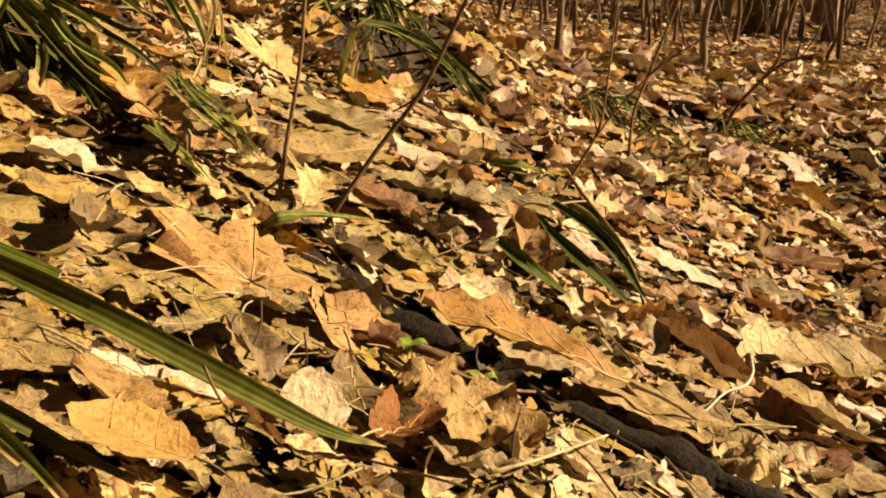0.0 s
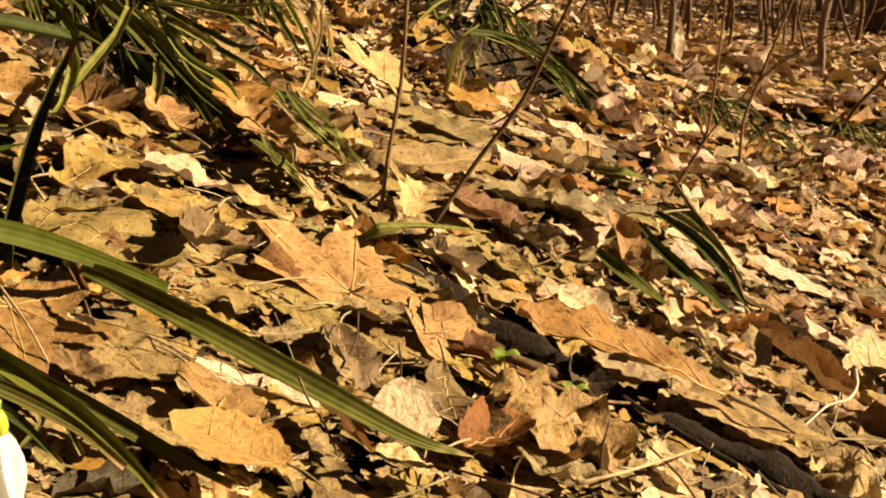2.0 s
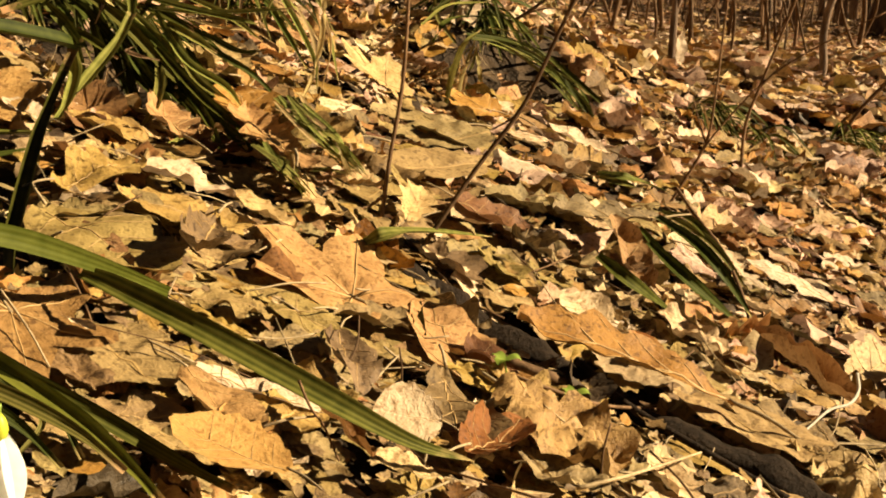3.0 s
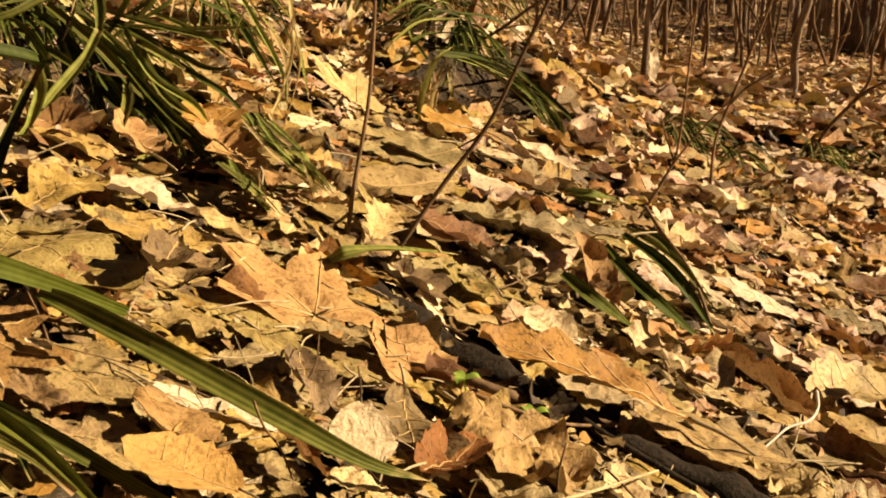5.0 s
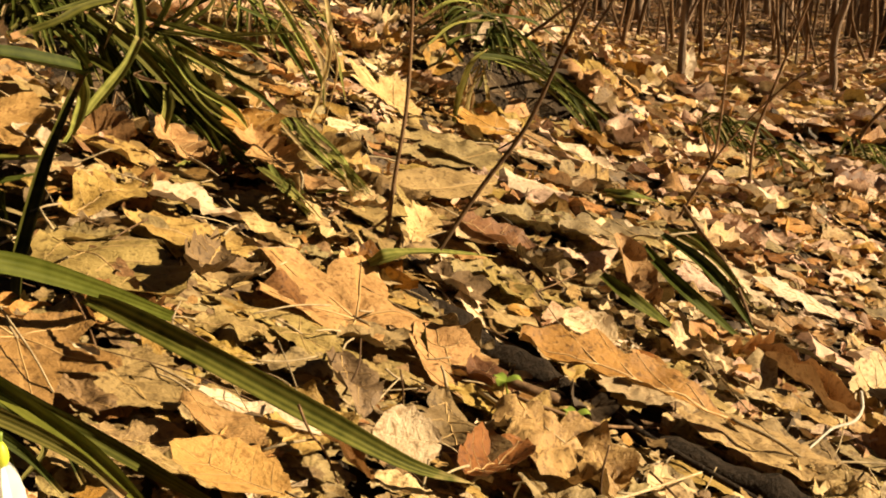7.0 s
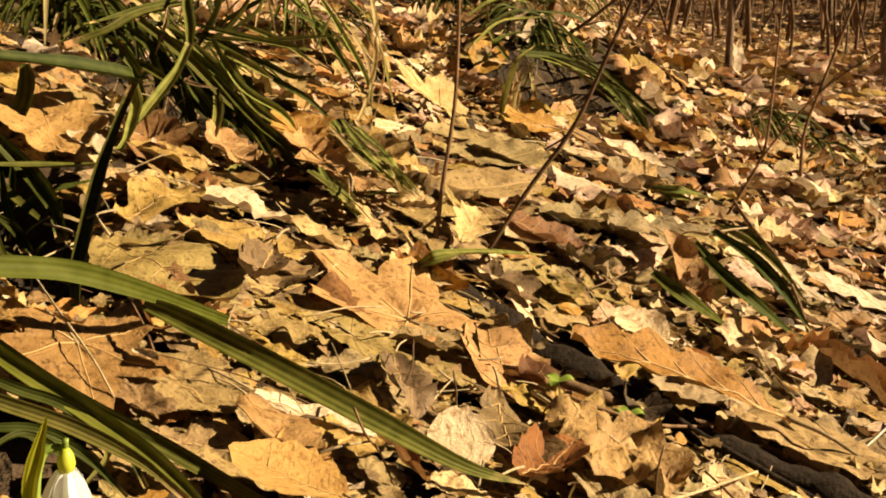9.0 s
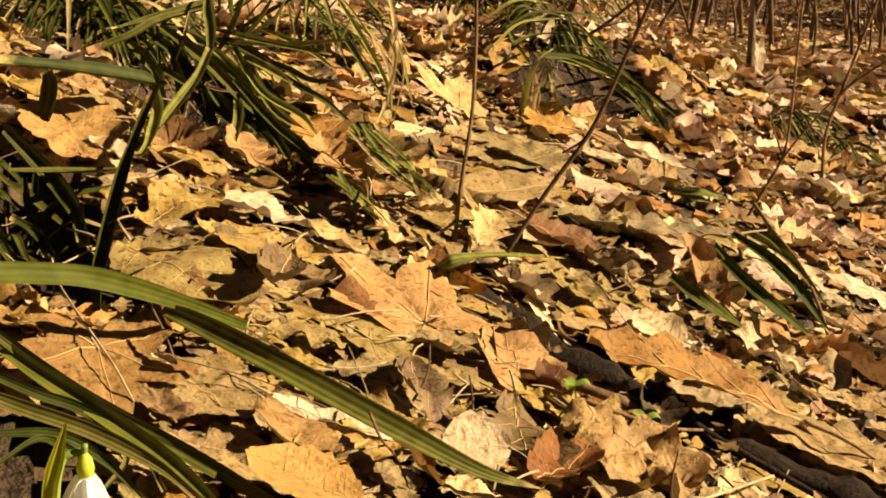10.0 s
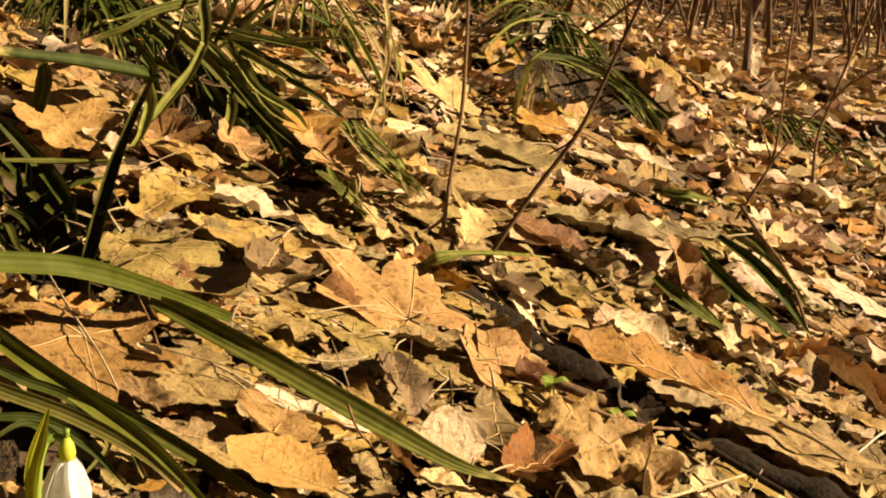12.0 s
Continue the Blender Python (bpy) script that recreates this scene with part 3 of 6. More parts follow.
leaf("oval", -0.106, 0.475, -30, 0.050, 0.62, "orange", 0.35, 0.40, 0.012, 0, 0, 0.08)
leaf("oval", -0.102, 0.516, 18, 0.067, 0.26, "bleached", 0.10, 0.10, 0.009, 0, 0, 0.06)
leaf("oak", -0.109, 0.444, 27, 0.053, 0.45, "grey", 0.14, 0.10, 0.008, 0, 0, 0.07)
leaf("scrap", -0.088, 0.510, 82, 0.058, 0.60, "tan", 0.35, 0.20, 0.008, 0, 0, 0.10)
leaf("scrap", -0.134, 0.417, -13, 0.040, 0.60, "tan", 0.21, 0.10, 0.008, 0, 0, 0.08)
leaf("oval", -0.082, 0.422, 175, 0.046, 0.90, "amber", 0.35, 0.40, 0.026, 0, 0, 0.02)
leaf("oak", -0.063, 0.489, -46, 0.060, 0.30, "rust", 1.30, 0.20, 0.022, 0, -10, 0.06)
leaf("oak", -0.031, 0.482, -172, 0.029, 0.70, "pale", 0.60, 0.30, 0.016, 0, 0, 0.08)
leaf("scrap", -0.073, 0.488, -27, 0.031, 0.70, "grey", 0.21, 0.10, 0.005, 0, 0, 0.08)
leaf("scrap", 0.020, 0.592, -30, 0.073, 0.90, "tan", 0.14, 0.20, 0.012, 0, 0, 0.22)
leaf("oak", 0.003, 0.631, 4, 0.052, 0.60, "tan", 0.21, 0.20, 0.010, 0, 0, 0.15)
leaf("scrap", 0.023, 0.550, -23, 0.042, 0.80, "grey", 0.14, 0.10, 0.009, 0, 0, 0.15)
leaf("oval", -0.005, 0.540, 74, 0.065, 0.50, "rust", 1.20, 0.30, 0.022, 0, 0, 0.08)
leaf("oak", -0.027, 0.561, -71, 0.092, 0.50, "brown", 0.70, 0.30, 0.016, 0, 0, 0.10)
leaf("oval", -0.048, 0.576, 8, 0.047, 0.50, "brown", 0.28, 0.30, 0.009, 0, 0, 0.10)
leaf("scrap", -0.024, 0.625, -1, 0.040, 0.50, "tan", 0.21, 0.30, 0.009, 0, 0, 0.10)
leaf("scrap", 0.039, 0.645, 14, 0.036, 0.60, "tan", 0.28, 0.20, 0.008, 0, 0, 0.12)
leaf("oak", 0.069, 0.645, 11, 0.046, 0.50, "grey", 0.21, 0.20, 0.008, 0, 0, 0.10)
leaf("scrap", 0.051, 0.592, 14, 0.045, 0.60, "grey", 0.21, 0.20, 0.008, 0, 0, 0.10)
leaf("oval", 0.092, 0.643, -39, 0.037, 0.50, "brown", 0.28, 0.20, 0.008, 0, 0, 0.10)
leaf("scrap", 0.128, 0.742, -33, 0.100, 0.66, "tan", 0.10, 0.15, 0.014, 0, 0, 0.06)
leaf("oak", 0.166, 0.845, -13, 0.062, 0.45, "tan", 0.30, 0.20, 0.014, 0, 0, 0.08)
leaf("oval", -0.050, 0.677, 114, 0.118, 0.42, "orange", 0.28, 0.20, 0.010, 0, 0, 0.06)
leaf("oak", -0.057, 0.729, 2, 0.050, 0.32, "brown", 0.60, 0.20, 0.018, 0, 0, 0.22)
leaf("oval", -0.024, 0.662, 128, 0.050, 0.50, "rust", 0.35, 0.20, 0.009, 0, 0, 0.08)
leaf("oak", 0.050, 0.729, -166, 0.144, 0.44, "russet", 0.30, -0.20, 0.044, -4, -8, 0.04)
leaf("oval", 0.018, 0.855, 148, 0.049, 0.75, "bleached", 0.40, 0.30, 0.022, 0, -16, 0.06)
leaf("oval", 0.034, 0.883, 121, 0.038, 0.40, "pale", 1.00, 0.20, 0.016, 0, 0, 0.08)
leaf("oval", 0.207, 1.245, 172, 0.108, 0.50, "bleached", -0.30, -0.30, 0.020, 0, 0, 0.05)
leaf("oak", -0.264, 0.680, 79, 0.076, 0.60, "tan", 0.28, 0.30, 0.012, 0, 0, 0.10)
leaf("oval", -0.228, 0.725, 25, 0.062, 0.60, "bleached", 0.50, 0.30, 0.018, 0, 0, 0.10)
leaf("oval", -0.187, 0.746, -19, 0.058, 0.42, "pale", 0.50, 0.20, 0.014, 0, 0, 0.08)
leaf("scrap", -0.220, 0.888, -45, 0.081, 0.50, "orange", 0.50, 0.20, 0.018, 0, 0, 0.10)
leaf("oval", -0.067, 0.970, 25, 0.078, 0.60, "rust", 0.40, 0.30, 0.020, 0, 0, 0.06)
leaf("oval", 0.036, 1.165, 172, 0.100, 0.34, "grey", 0.20, 0.10, 0.024, 0, 0, 0.06)
leaf("scrap", -0.146, 1.280, 25, 0.118, 0.75, "grey", 0.10, 0.10, 0.018, 0, 0, 0.05)
leaf("oak", -0.130, 1.090, 15, 0.110, 0.70, "tan", 0.15, 0.10, 0.016, 0, 0, 0.06)
leaf("oval", -0.083, 1.395, 49, 0.067, 0.60, "bleached", -0.30, -0.30, 0.030, 0, 0, 0.04)
leaf("oval", -0.050, 1.520, -25, 0.115, 0.34, "bleached", 0.50, 0.10, 0.024, 0, 0, 0.05)
leaf("oval", 0.020, 1.138, 51, 0.096, 0.50, "pale", 0.40, 0.20, 0.020, 0, 0, 0.06)
leaf("oak", 0.042, 1.003, -46, 0.046, 0.50, "gold", 0.90, 0.30, 0.022, 0, 0, 0.08)
leaf("oval", -0.039, 0.515, -158, 0.030, 0.95, "bleached", 0.25, 0.20, 0.020, -5, -37, 0.03)
leaf("oak", -0.431, 0.788, 147, 0.096, 0.50, "tan", 0.40, 0.20, 0.024, -5, 0, 0.06)
leaf("scrap", -0.367, 0.781, 177, 0.038, 0.80, "pale", 0.30, 0.20, 0.018, 4, -11, 0.06)
leaf("oval", -0.282, 0.971, 120, 0.115, 0.45, "orange", 0.30, 0.20, 0.029, 9, -1, 0.06)
leaf("oak", -0.238, 0.884, -159, 0.042, 0.50, "pale", 0.30, 0.20, 0.013, -4, 0, 0.06)
leaf("oval", -0.584, 1.676, 139, 0.115, 0.60, "pale", 0.30, 0.20, 0.028, 5, -4, 0.06)
leaf("oval", -0.441, 1.569, 175, 0.070, 0.60, "orange", 0.30, 0.20, 0.019, -5, 0, 0.06)
leaf("scrap", -0.420, 1.246, 138, 0.115, 0.70, "pale", 0.30, 0.20, 0.010, -0, -4, 0.06)
leaf("scrap", -0.125, 1.010, -135, 0.115, 0.50, "tan", 0.10, 0.10, 0.031, -12, -6, 0.03)
leaf("oak", -0.201, 1.304, -149, 0.115, 0.45, "tan", 0.10, 0.10, 0.020, -7, -7, 0.04)
leaf("oval", -0.231, 2.248, -171, 0.074, 0.50, "tan", 0.40, 0.20, 0.022, 7, 0, 0.06)
leaf("oval", 0.044, 1.021, 114, 0.115, 0.34, "orange", 1.20, 0.20, 0.026, 13, -3, 0.06)
leaf("maple", -0.278, 1.387, 165, 0.110, 0.90, "pale", 0.20, 0.10, 0.044, 18, -3, 0.06)
leaf("oval", -0.036, 1.520, 143, 0.115, 0.36, "bleached", 0.50, 0.10, 0.036, 1, -6, 0.06)
leaf("oval", -0.094, 1.465, 144, 0.062, 0.60, "bleached", 0.30, 0.10, 0.021, -2, 0, 0.06)
leaf("scrap", -0.163, 1.248, -141, 0.115, 0.60, "tan", 0.20, 0.20, 0.024, -14, -6, 0.06)
leaf("maple", -0.180, 1.537, -143, 0.115, 0.80, "orange", 0.30, 0.30, 0.020, -4, -6, 0.06)
leaf("scrap", -0.174, 1.132, -143, 0.092, 0.60, "brown", 0.20, 0.20, 0.010, -1, 0, 0.06)
leaf("scrap", -0.373, 0.740, 134, 0.081, 0.80, "orange", 0.40, 0.30, 0.017, 6, 0, 0.06)
leaf("oval", -0.341, 0.737, -180, 0.034, 0.60, "bleached", 0.70, 0.30, 0.019, 5, 0, 0.06)
leaf("oval", -0.304, 0.875, 123, 0.115, 0.35, "orange", 0.70, 0.20, 0.020, 3, -1, 0.06)
leaf("oval", -0.083, 0.947, -112, 0.062, 0.60, "pale", 0.50, 0.20, 0.014, 5, 0, 0.06)
leaf("oak", -0.115, 0.879, 95, 0.050, 0.70, "pale", 0.60, 0.20, 0.025, 17, 0, 0.06)
leaf("oak", 0.259, 0.845, 176, 0.098, 0.55, "tan", 0.40, 0.30, 0.019, 3, 0, 0.06)
leaf("oval", 0.294, 0.967, -152, 0.115, 0.50, "grey", 0.40, 0.30, 0.036, -9, -5, 0.06)
leaf("oak", 0.166, 0.764, 177, 0.115, 0.50, "tan", 0.15, 0.15, 0.011, 1, -7, 0.06)
leaf("oval", 0.175, 0.891, 127, 0.115, 0.34, "orange", 2.00, 0.20, 0.018, 1, -6, 0.06)
leaf("scrap", 0.096, 0.888, 146, 0.063, 0.60, "pale", 0.60, 0.30, 0.010, -1, 0, 0.15)
leaf("oak", 0.023, 1.094, -149, 0.115, 0.40, "grey", 0.30, 0.20, 0.034, -15, -6, 0.06)
leaf("oak", 0.343, 1.306, 160, 0.117, 0.40, "grey", 0.50, 0.20, 0.011, 1, -8, 0.06)
leaf("scrap", 0.401, 1.518, -165, 0.115, 0.60, "rust", 0.40, 0.20, 0.022, -9, -6, 0.06)
leaf("oval", 0.163, 1.084, 160, 0.051, 0.40, "pale", 0.70, 0.20, 0.018, 3, 0, 0.06)
leaf("maple", -0.092, 2.283, -180, 0.125, 0.80, "tan", 0.40, 0.20, 0.004, -1, -7, 0.06)
leaf("oak", -0.222, 0.860, 128, 0.115, 0.50, "orange", 0.50, 0.30, 0.035, 6, -3, 0.06)
leaf("oak", 0.559, 2.018, 165, 0.127, 0.40, "grey", 0.40, 0.20, 0.036, -19, -8, 0.06)
leaf("oak", 0.244, 0.979, 61, 0.115, 0.50, "pale", 0.70, 0.20, 0.015, 6, 2, 0.06)


# ---- sedges: tufts with their long arching blades ----
tuft_near = empty("sedge_tuft", -0.263, 0.481, 0.078, "broad dark green sedge blades lying over dry leaves", "grass tuft", "sedge tufts")
blade_on(tuft_near, [(-0.155, 0.537, 0.079), (-0.168, 0.493, 0.101), (-0.184, 0.461, 0.116), (-0.198, 0.438, 0.122), (-0.212, 0.417, 0.125), (-0.228, 0.408, 0.123), (-0.244, 0.409, 0.117)], 0.0086, SEDGE_BROAD, 0.20, 0.30)
blade_on(tuft_near, [(-0.174, 0.494, 0.096), (-0.157, 0.488, 0.094), (-0.112, 0.475, 0.084), (-0.064, 0.473, 0.066), (-0.030, 0.479, 0.050), (-0.007, 0.493, 0.040)], 0.0098, SEDGE_RIBBED, 0.30, 0.50)
blade_on(tuft_near, [(-0.198, 0.395, 0.121), (-0.168, 0.387, 0.107), (-0.138, 0.387, 0.092), (-0.114, 0.388, 0.078), (-0.098, 0.385, 0.068), (-0.086, 0.381, 0.060)], 0.0059, SEDGE_BROAD, 0.50, 0.45, 0.5)
blade_on(tuft_near, [(-0.178, 0.384, 0.118), (-0.153, 0.402, 0.090), (-0.125, 0.411, 0.073), (-0.096, 0.417, 0.057), (-0.079, 0.423, 0.047)], 0.0057, SEDGE, 0.50, 0.45, 0.5)
blade_on(tuft_near, [(-0.165, 0.350, 0.112), (-0.149, 0.359, 0.103), (-0.130, 0.368, 0.094), (-0.111, 0.374, 0.083), (-0.097, 0.376, 0.072)], 0.0047, SEDGE_RIBBED, 0.50, 0.45, 0.5)
blade_on(tuft_near, [(-0.176, 0.369, 0.111), (-0.157, 0.378, 0.100), (-0.144, 0.384, 0.094), (-0.127, 0.389, 0.082), (-0.117, 0.388, 0.068)], 0.0036, SEDGE, 0.50, 0.45, 0.5)
blade_on(tuft_near, [(-0.150, 0.344, 0.100), (-0.137, 0.358, 0.096), (-0.126, 0.367, 0.086), (-0.113, 0.368, 0.074)], 0.0034, SEDGE, 0.50, 0.45, 0.5)
blade_on(tuft_near, [(-0.140, 0.335, 0.096), (-0.137, 0.352, 0.097), (-0.127, 0.360, 0.087), (-0.119, 0.355, 0.080)], 0.0027, SEDGE, 0.50, 0.45, 0.5)
blade_on(tuft_near, [(-0.129, 0.371, 0.074), (-0.127, 0.382, 0.080), (-0.134, 0.387, 0.085), (-0.144, 0.384, 0.092)], 0.0022, SEDGE_PALE_LIT, 0.40, 0.45, 0.5)
tuft_bent = empty("sedge_tuft", -0.303, 0.656, 0.050, "dark green sedge with kinked and drooping blades", "grass tuft", "sedge tufts")
blade_on(tuft_bent, [(-0.221, 0.522, 0.083), (-0.250, 0.573, 0.083), (-0.273, 0.624, 0.100), (-0.298, 0.684, 0.121), (-0.321, 0.744, 0.140), (-0.337, 0.795, 0.160)], 0.0107, SEDGE, 0.62, 0.30, 0.75)
blade_on(tuft_bent, [(-0.341, 0.803, 0.155), (-0.339, 0.794, 0.161), (-0.354, 0.763, 0.168), (-0.374, 0.728, 0.174), (-0.395, 0.689, 0.178)], 0.0150, SEDGE, 0.62, 0.50, 0.75)
blade_on(tuft_bent, [(-0.338, 0.794, 0.160), (-0.336, 0.794, 0.145), (-0.330, 0.772, 0.128), (-0.327, 0.749, 0.116)], 0.0093, SEDGE_PALE_LIT, 0.50, 0.30, 0.6)
blade_on(tuft_bent, [(-0.388, 0.742, 0.172), (-0.386, 0.742, 0.158), (-0.389, 0.737, 0.139), (-0.397, 0.730, 0.125)], 0.0128, SEDGE, 0.62, 0.30, 0.75)
blade_on(tuft_bent, [(-0.364, 0.658, 0.143), (-0.341, 0.669, 0.115), (-0.317, 0.656, 0.099), (-0.305, 0.647, 0.079)], 0.0103, SEDGE, 0.62, 0.40, 0.75)
blade_on(tuft_bent, [(-0.363, 0.727, 0.121), (-0.348, 0.710, 0.103), (-0.324, 0.674, 0.090), (-0.311, 0.656, 0.080)], 0.0070, SEDGE, 0.62, 0.30, 0.75)
blade_on(tuft_bent, [(-0.349, 0.640, 0.121), (-0.329, 0.677, 0.117), (-0.326, 0.725, 0.112), (-0.336, 0.811, 0.106)], 0.0074, SEDGE, 0.50, 0.60, 0.6)
blade_on(tuft_bent, [(-0.370, 0.698, 0.118), (-0.358, 0.677, 0.094), (-0.347, 0.655, 0.074)], 0.0049, SEDGE, 0.62, 0.30, 0.75)
blade_on(tuft_bent, [(-0.364, 0.676, 0.111), (-0.348, 0.658, 0.091), (-0.328, 0.642, 0.072)], 0.0052, SEDGE, 0.62, 0.30, 0.75)
blade_on(tuft_bent, [(-0.314, 0.628, 0.076), (-0.334, 0.642, 0.085), (-0.347, 0.635, 0.095)], 0.0060, SEDGE, 0.62, 0.50, 0.75)
tuft_bank = empty("sedge_tuft", -0.404, 1.042, 0.092, "dense dark green sedge tuft arching over the bank", "grass tuft", "sedge tufts")
blade_on(tuft_bank, [(-0.366, 0.817, 0.101), (-0.368, 0.866, 0.129), (-0.363, 0.906, 0.157), (-0.362, 0.931, 0.181)], 0.0111, SEDGE_PALE_LIT, 0.50, 0.40, 0.75)
blade_on(tuft_bank, [(-0.362, 0.930, 0.179), (-0.370, 0.949, 0.196), (-0.386, 0.976, 0.214), (-0.404, 1.012, 0.237)], 0.0098, SEDGE_PALE_LIT, 0.62, 0.40, 0.3)
blade_on(tuft_bank, [(-0.413, 0.939, 0.197), (-0.378, 0.955, 0.168), (-0.343, 0.979, 0.127), (-0.273, 0.965, 0.091)], 0.0102, SEDGE, 0.62, 0.45, 0.75)
blade_on(tuft_bank, [(-0.399, 0.967, 0.176), (-0.365, 0.981, 0.138), (-0.324, 0.994, 0.099), (-0.260, 0.938, 0.088)], 0.0103, SEDGE, 0.62, 0.45, 0.75)
blade_on(tuft_bank, [(-0.395, 0.990, 0.150), (-0.347, 0.986, 0.112), (-0.297, 0.981, 0.085), (-0.234, 0.878, 0.080)], 0.0089, SEDGE, 0.62, 0.45, 0.3)
blade_on(tuft_bank, [(-0.400, 0.988, 0.155), (-0.360, 0.980, 0.113), (-0.332, 0.977, 0.083)], 0.0105, SEDGE, 0.62, 0.45, 0.75)
blade_on(tuft_bank, [(-0.365, 1.006, 0.173), (-0.334, 0.983, 0.136), (-0.308, 0.971, 0.120), (-0.285, 0.978, 0.107)], 0.0079, SEDGE_PALE_LIT, 0.62, 0.45, 0.3)
blade_on(tuft_bank, [(-0.375, 1.002, 0.180), (-0.335, 0.973, 0.145), (-0.296, 0.965, 0.127), (-0.283, 0.968, 0.111)], 0.0067, SEDGE_PALE_LIT, 0.62, 0.45, 0.3)
blade_on(tuft_bank, [(-0.391, 1.004, 0.164), (-0.356, 0.984, 0.133), (-0.316, 0.977, 0.109), (-0.293, 0.982, 0.082)], 0.0093, SEDGE, 0.62, 0.45, 0.3)
blade_on(tuft_bank, [(-0.382, 1.008, 0.160), (-0.338, 0.991, 0.121), (-0.303, 0.981, 0.101), (-0.253, 0.902, 0.087)], 0.0090, SEDGE, 0.62, 0.45, 0.3)
blade_on(tuft_bank, [(-0.342, 0.988, 0.109), (-0.308, 0.966, 0.088), (-0.291, 0.968, 0.059)], 0.0067, SEDGE, 0.62, 0.45, 0.3)
blade_on(tuft_bank, [(-0.326, 0.994, 0.104), (-0.306, 0.964, 0.072), (-0.305, 0.960, 0.047)], 0.0043, SEDGE_PALE_LIT, 0.62, 0.45, 0.3)
blade_on(tuft_bank, [(-0.396, 1.004, 0.194), (-0.344, 0.994, 0.186), (-0.296, 0.992, 0.180), (-0.282, 0.997, 0.178)], 0.0061, SEDGE_PALE_LIT, 0.62, 0.45, 0.3)
blade_on(tuft_bank, [(-0.394, 1.004, 0.184), (-0.339, 0.996, 0.183), (-0.287, 0.995, 0.188), (-0.254, 0.997, 0.193)], 0.0048, SEDGE_PALE_LIT, 0.62, 0.45, 0.3)
blade_on(tuft_bank, [(-0.378, 1.022, 0.175), (-0.333, 1.019, 0.162), (-0.303, 1.009, 0.153), (-0.278, 1.007, 0.156)], 0.0056, SEDGE, 0.62, 0.45, 0.3)
blade_on(tuft_bank, [(-0.368, 1.038, 0.196), (-0.323, 1.035, 0.181), (-0.291, 1.035, 0.162)], 0.0058, SEDGE_PALE_LIT, 0.62, 0.45, 0.3)
blade_on(tuft_bank, [(-0.368, 1.037, 0.169), (-0.332, 1.029, 0.150), (-0.298, 1.040, 0.130), (-0.277, 1.066, 0.102)], 0.0058, SEDGE, 0.62, 0.45, 0.3)
blade_on(tuft_bank, [(-0.396, 1.014, 0.171), (-0.372, 1.004, 0.204), (-0.357, 0.989, 0.233)], 0.0082, SEDGE, 0.62, 0.45, 0.3)
blade_on(tuft_bank, [(-0.391, 1.016, 0.171), (-0.356, 1.011, 0.200), (-0.332, 1.000, 0.234)], 0.0069, SEDGE_PALE_LIT, 0.62, 0.45, 0.3)
blade_on(tuft_bank, [(-0.386, 1.030, 0.191), (-0.351, 1.024, 0.210), (-0.317, 1.028, 0.230)], 0.0058, SEDGE, 0.62, 0.45, 0.3)
blade_on(tuft_bank, [(-0.377, 1.034, 0.186), (-0.344, 1.027, 0.207), (-0.325, 1.003, 0.234)], 0.0051, SEDGE_PALE_LIT, 0.62, 0.45, 0.3)
blade_on(tuft_bank, [(-0.398, 1.014, 0.213), (-0.415, 0.949, 0.201), (-0.425, 0.920, 0.189), (-0.451, 0.892, 0.174)], 0.0105, SEDGE, 0.62, 0.45, 0.75)
blade_on(tuft_bank, [(-0.391, 1.029, 0.223), (-0.408, 0.987, 0.212), (-0.434, 0.950, 0.199), (-0.446, 0.920, 0.193)], 0.0081, SEDGE, 0.62, 0.45, 0.3)
blade_on(tuft_bank, [(-0.375, 1.009, 0.137), (-0.355, 0.973, 0.122), (-0.353, 0.948, 0.100), (-0.363, 0.941, 0.083)], 0.0098, SEDGE_PALE_LIT, 0.62, 0.45, 0.3)
blade_on(tuft_bank, [(-0.400, 0.968, 0.209), (-0.395, 0.947, 0.186), (-0.396, 0.935, 0.170)], 0.0029, STRAW, 0.62, 0.45, 0.3)
blade_on(tuft_bank, [(-0.407, 0.959, 0.128), (-0.391, 0.942, 0.106), (-0.391, 0.925, 0.074)], 0.0022, STRAW, 0.62, 0.45, 0.3)
blade_on(tuft_bank, [(-0.395, 0.988, 0.131), (-0.405, 0.958, 0.111), (-0.393, 0.949, 0.088)], 0.0019, STRAW, 0.62, 0.45, 0.3)
blade_on(tuft_bank, [(-0.276, 0.978, 0.084), (-0.246, 0.963, 0.064), (-0.181, 0.830, 0.073)], 0.0089, SEDGE, 0.62, 0.45, 0.3)
blade_on(tuft_bank, [(-0.280, 0.976, 0.080), (-0.252, 0.960, 0.059), (-0.186, 0.816, 0.074)], 0.0072, SEDGE, 0.62, 0.45, 0.3)
blade_on(tuft_bank, [(-0.270, 0.980, 0.084), (-0.240, 0.966, 0.066), (-0.183, 0.843, 0.076)], 0.0056, SEDGE_PALE_LIT, 0.62, 0.45, 0.3)
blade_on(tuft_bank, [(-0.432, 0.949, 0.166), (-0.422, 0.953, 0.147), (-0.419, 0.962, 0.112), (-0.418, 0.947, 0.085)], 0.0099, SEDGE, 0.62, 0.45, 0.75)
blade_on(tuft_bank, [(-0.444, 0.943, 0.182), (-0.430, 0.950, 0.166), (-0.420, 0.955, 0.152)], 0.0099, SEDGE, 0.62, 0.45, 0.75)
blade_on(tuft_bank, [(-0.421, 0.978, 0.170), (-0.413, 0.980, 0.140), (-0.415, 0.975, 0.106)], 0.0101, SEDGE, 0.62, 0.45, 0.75)
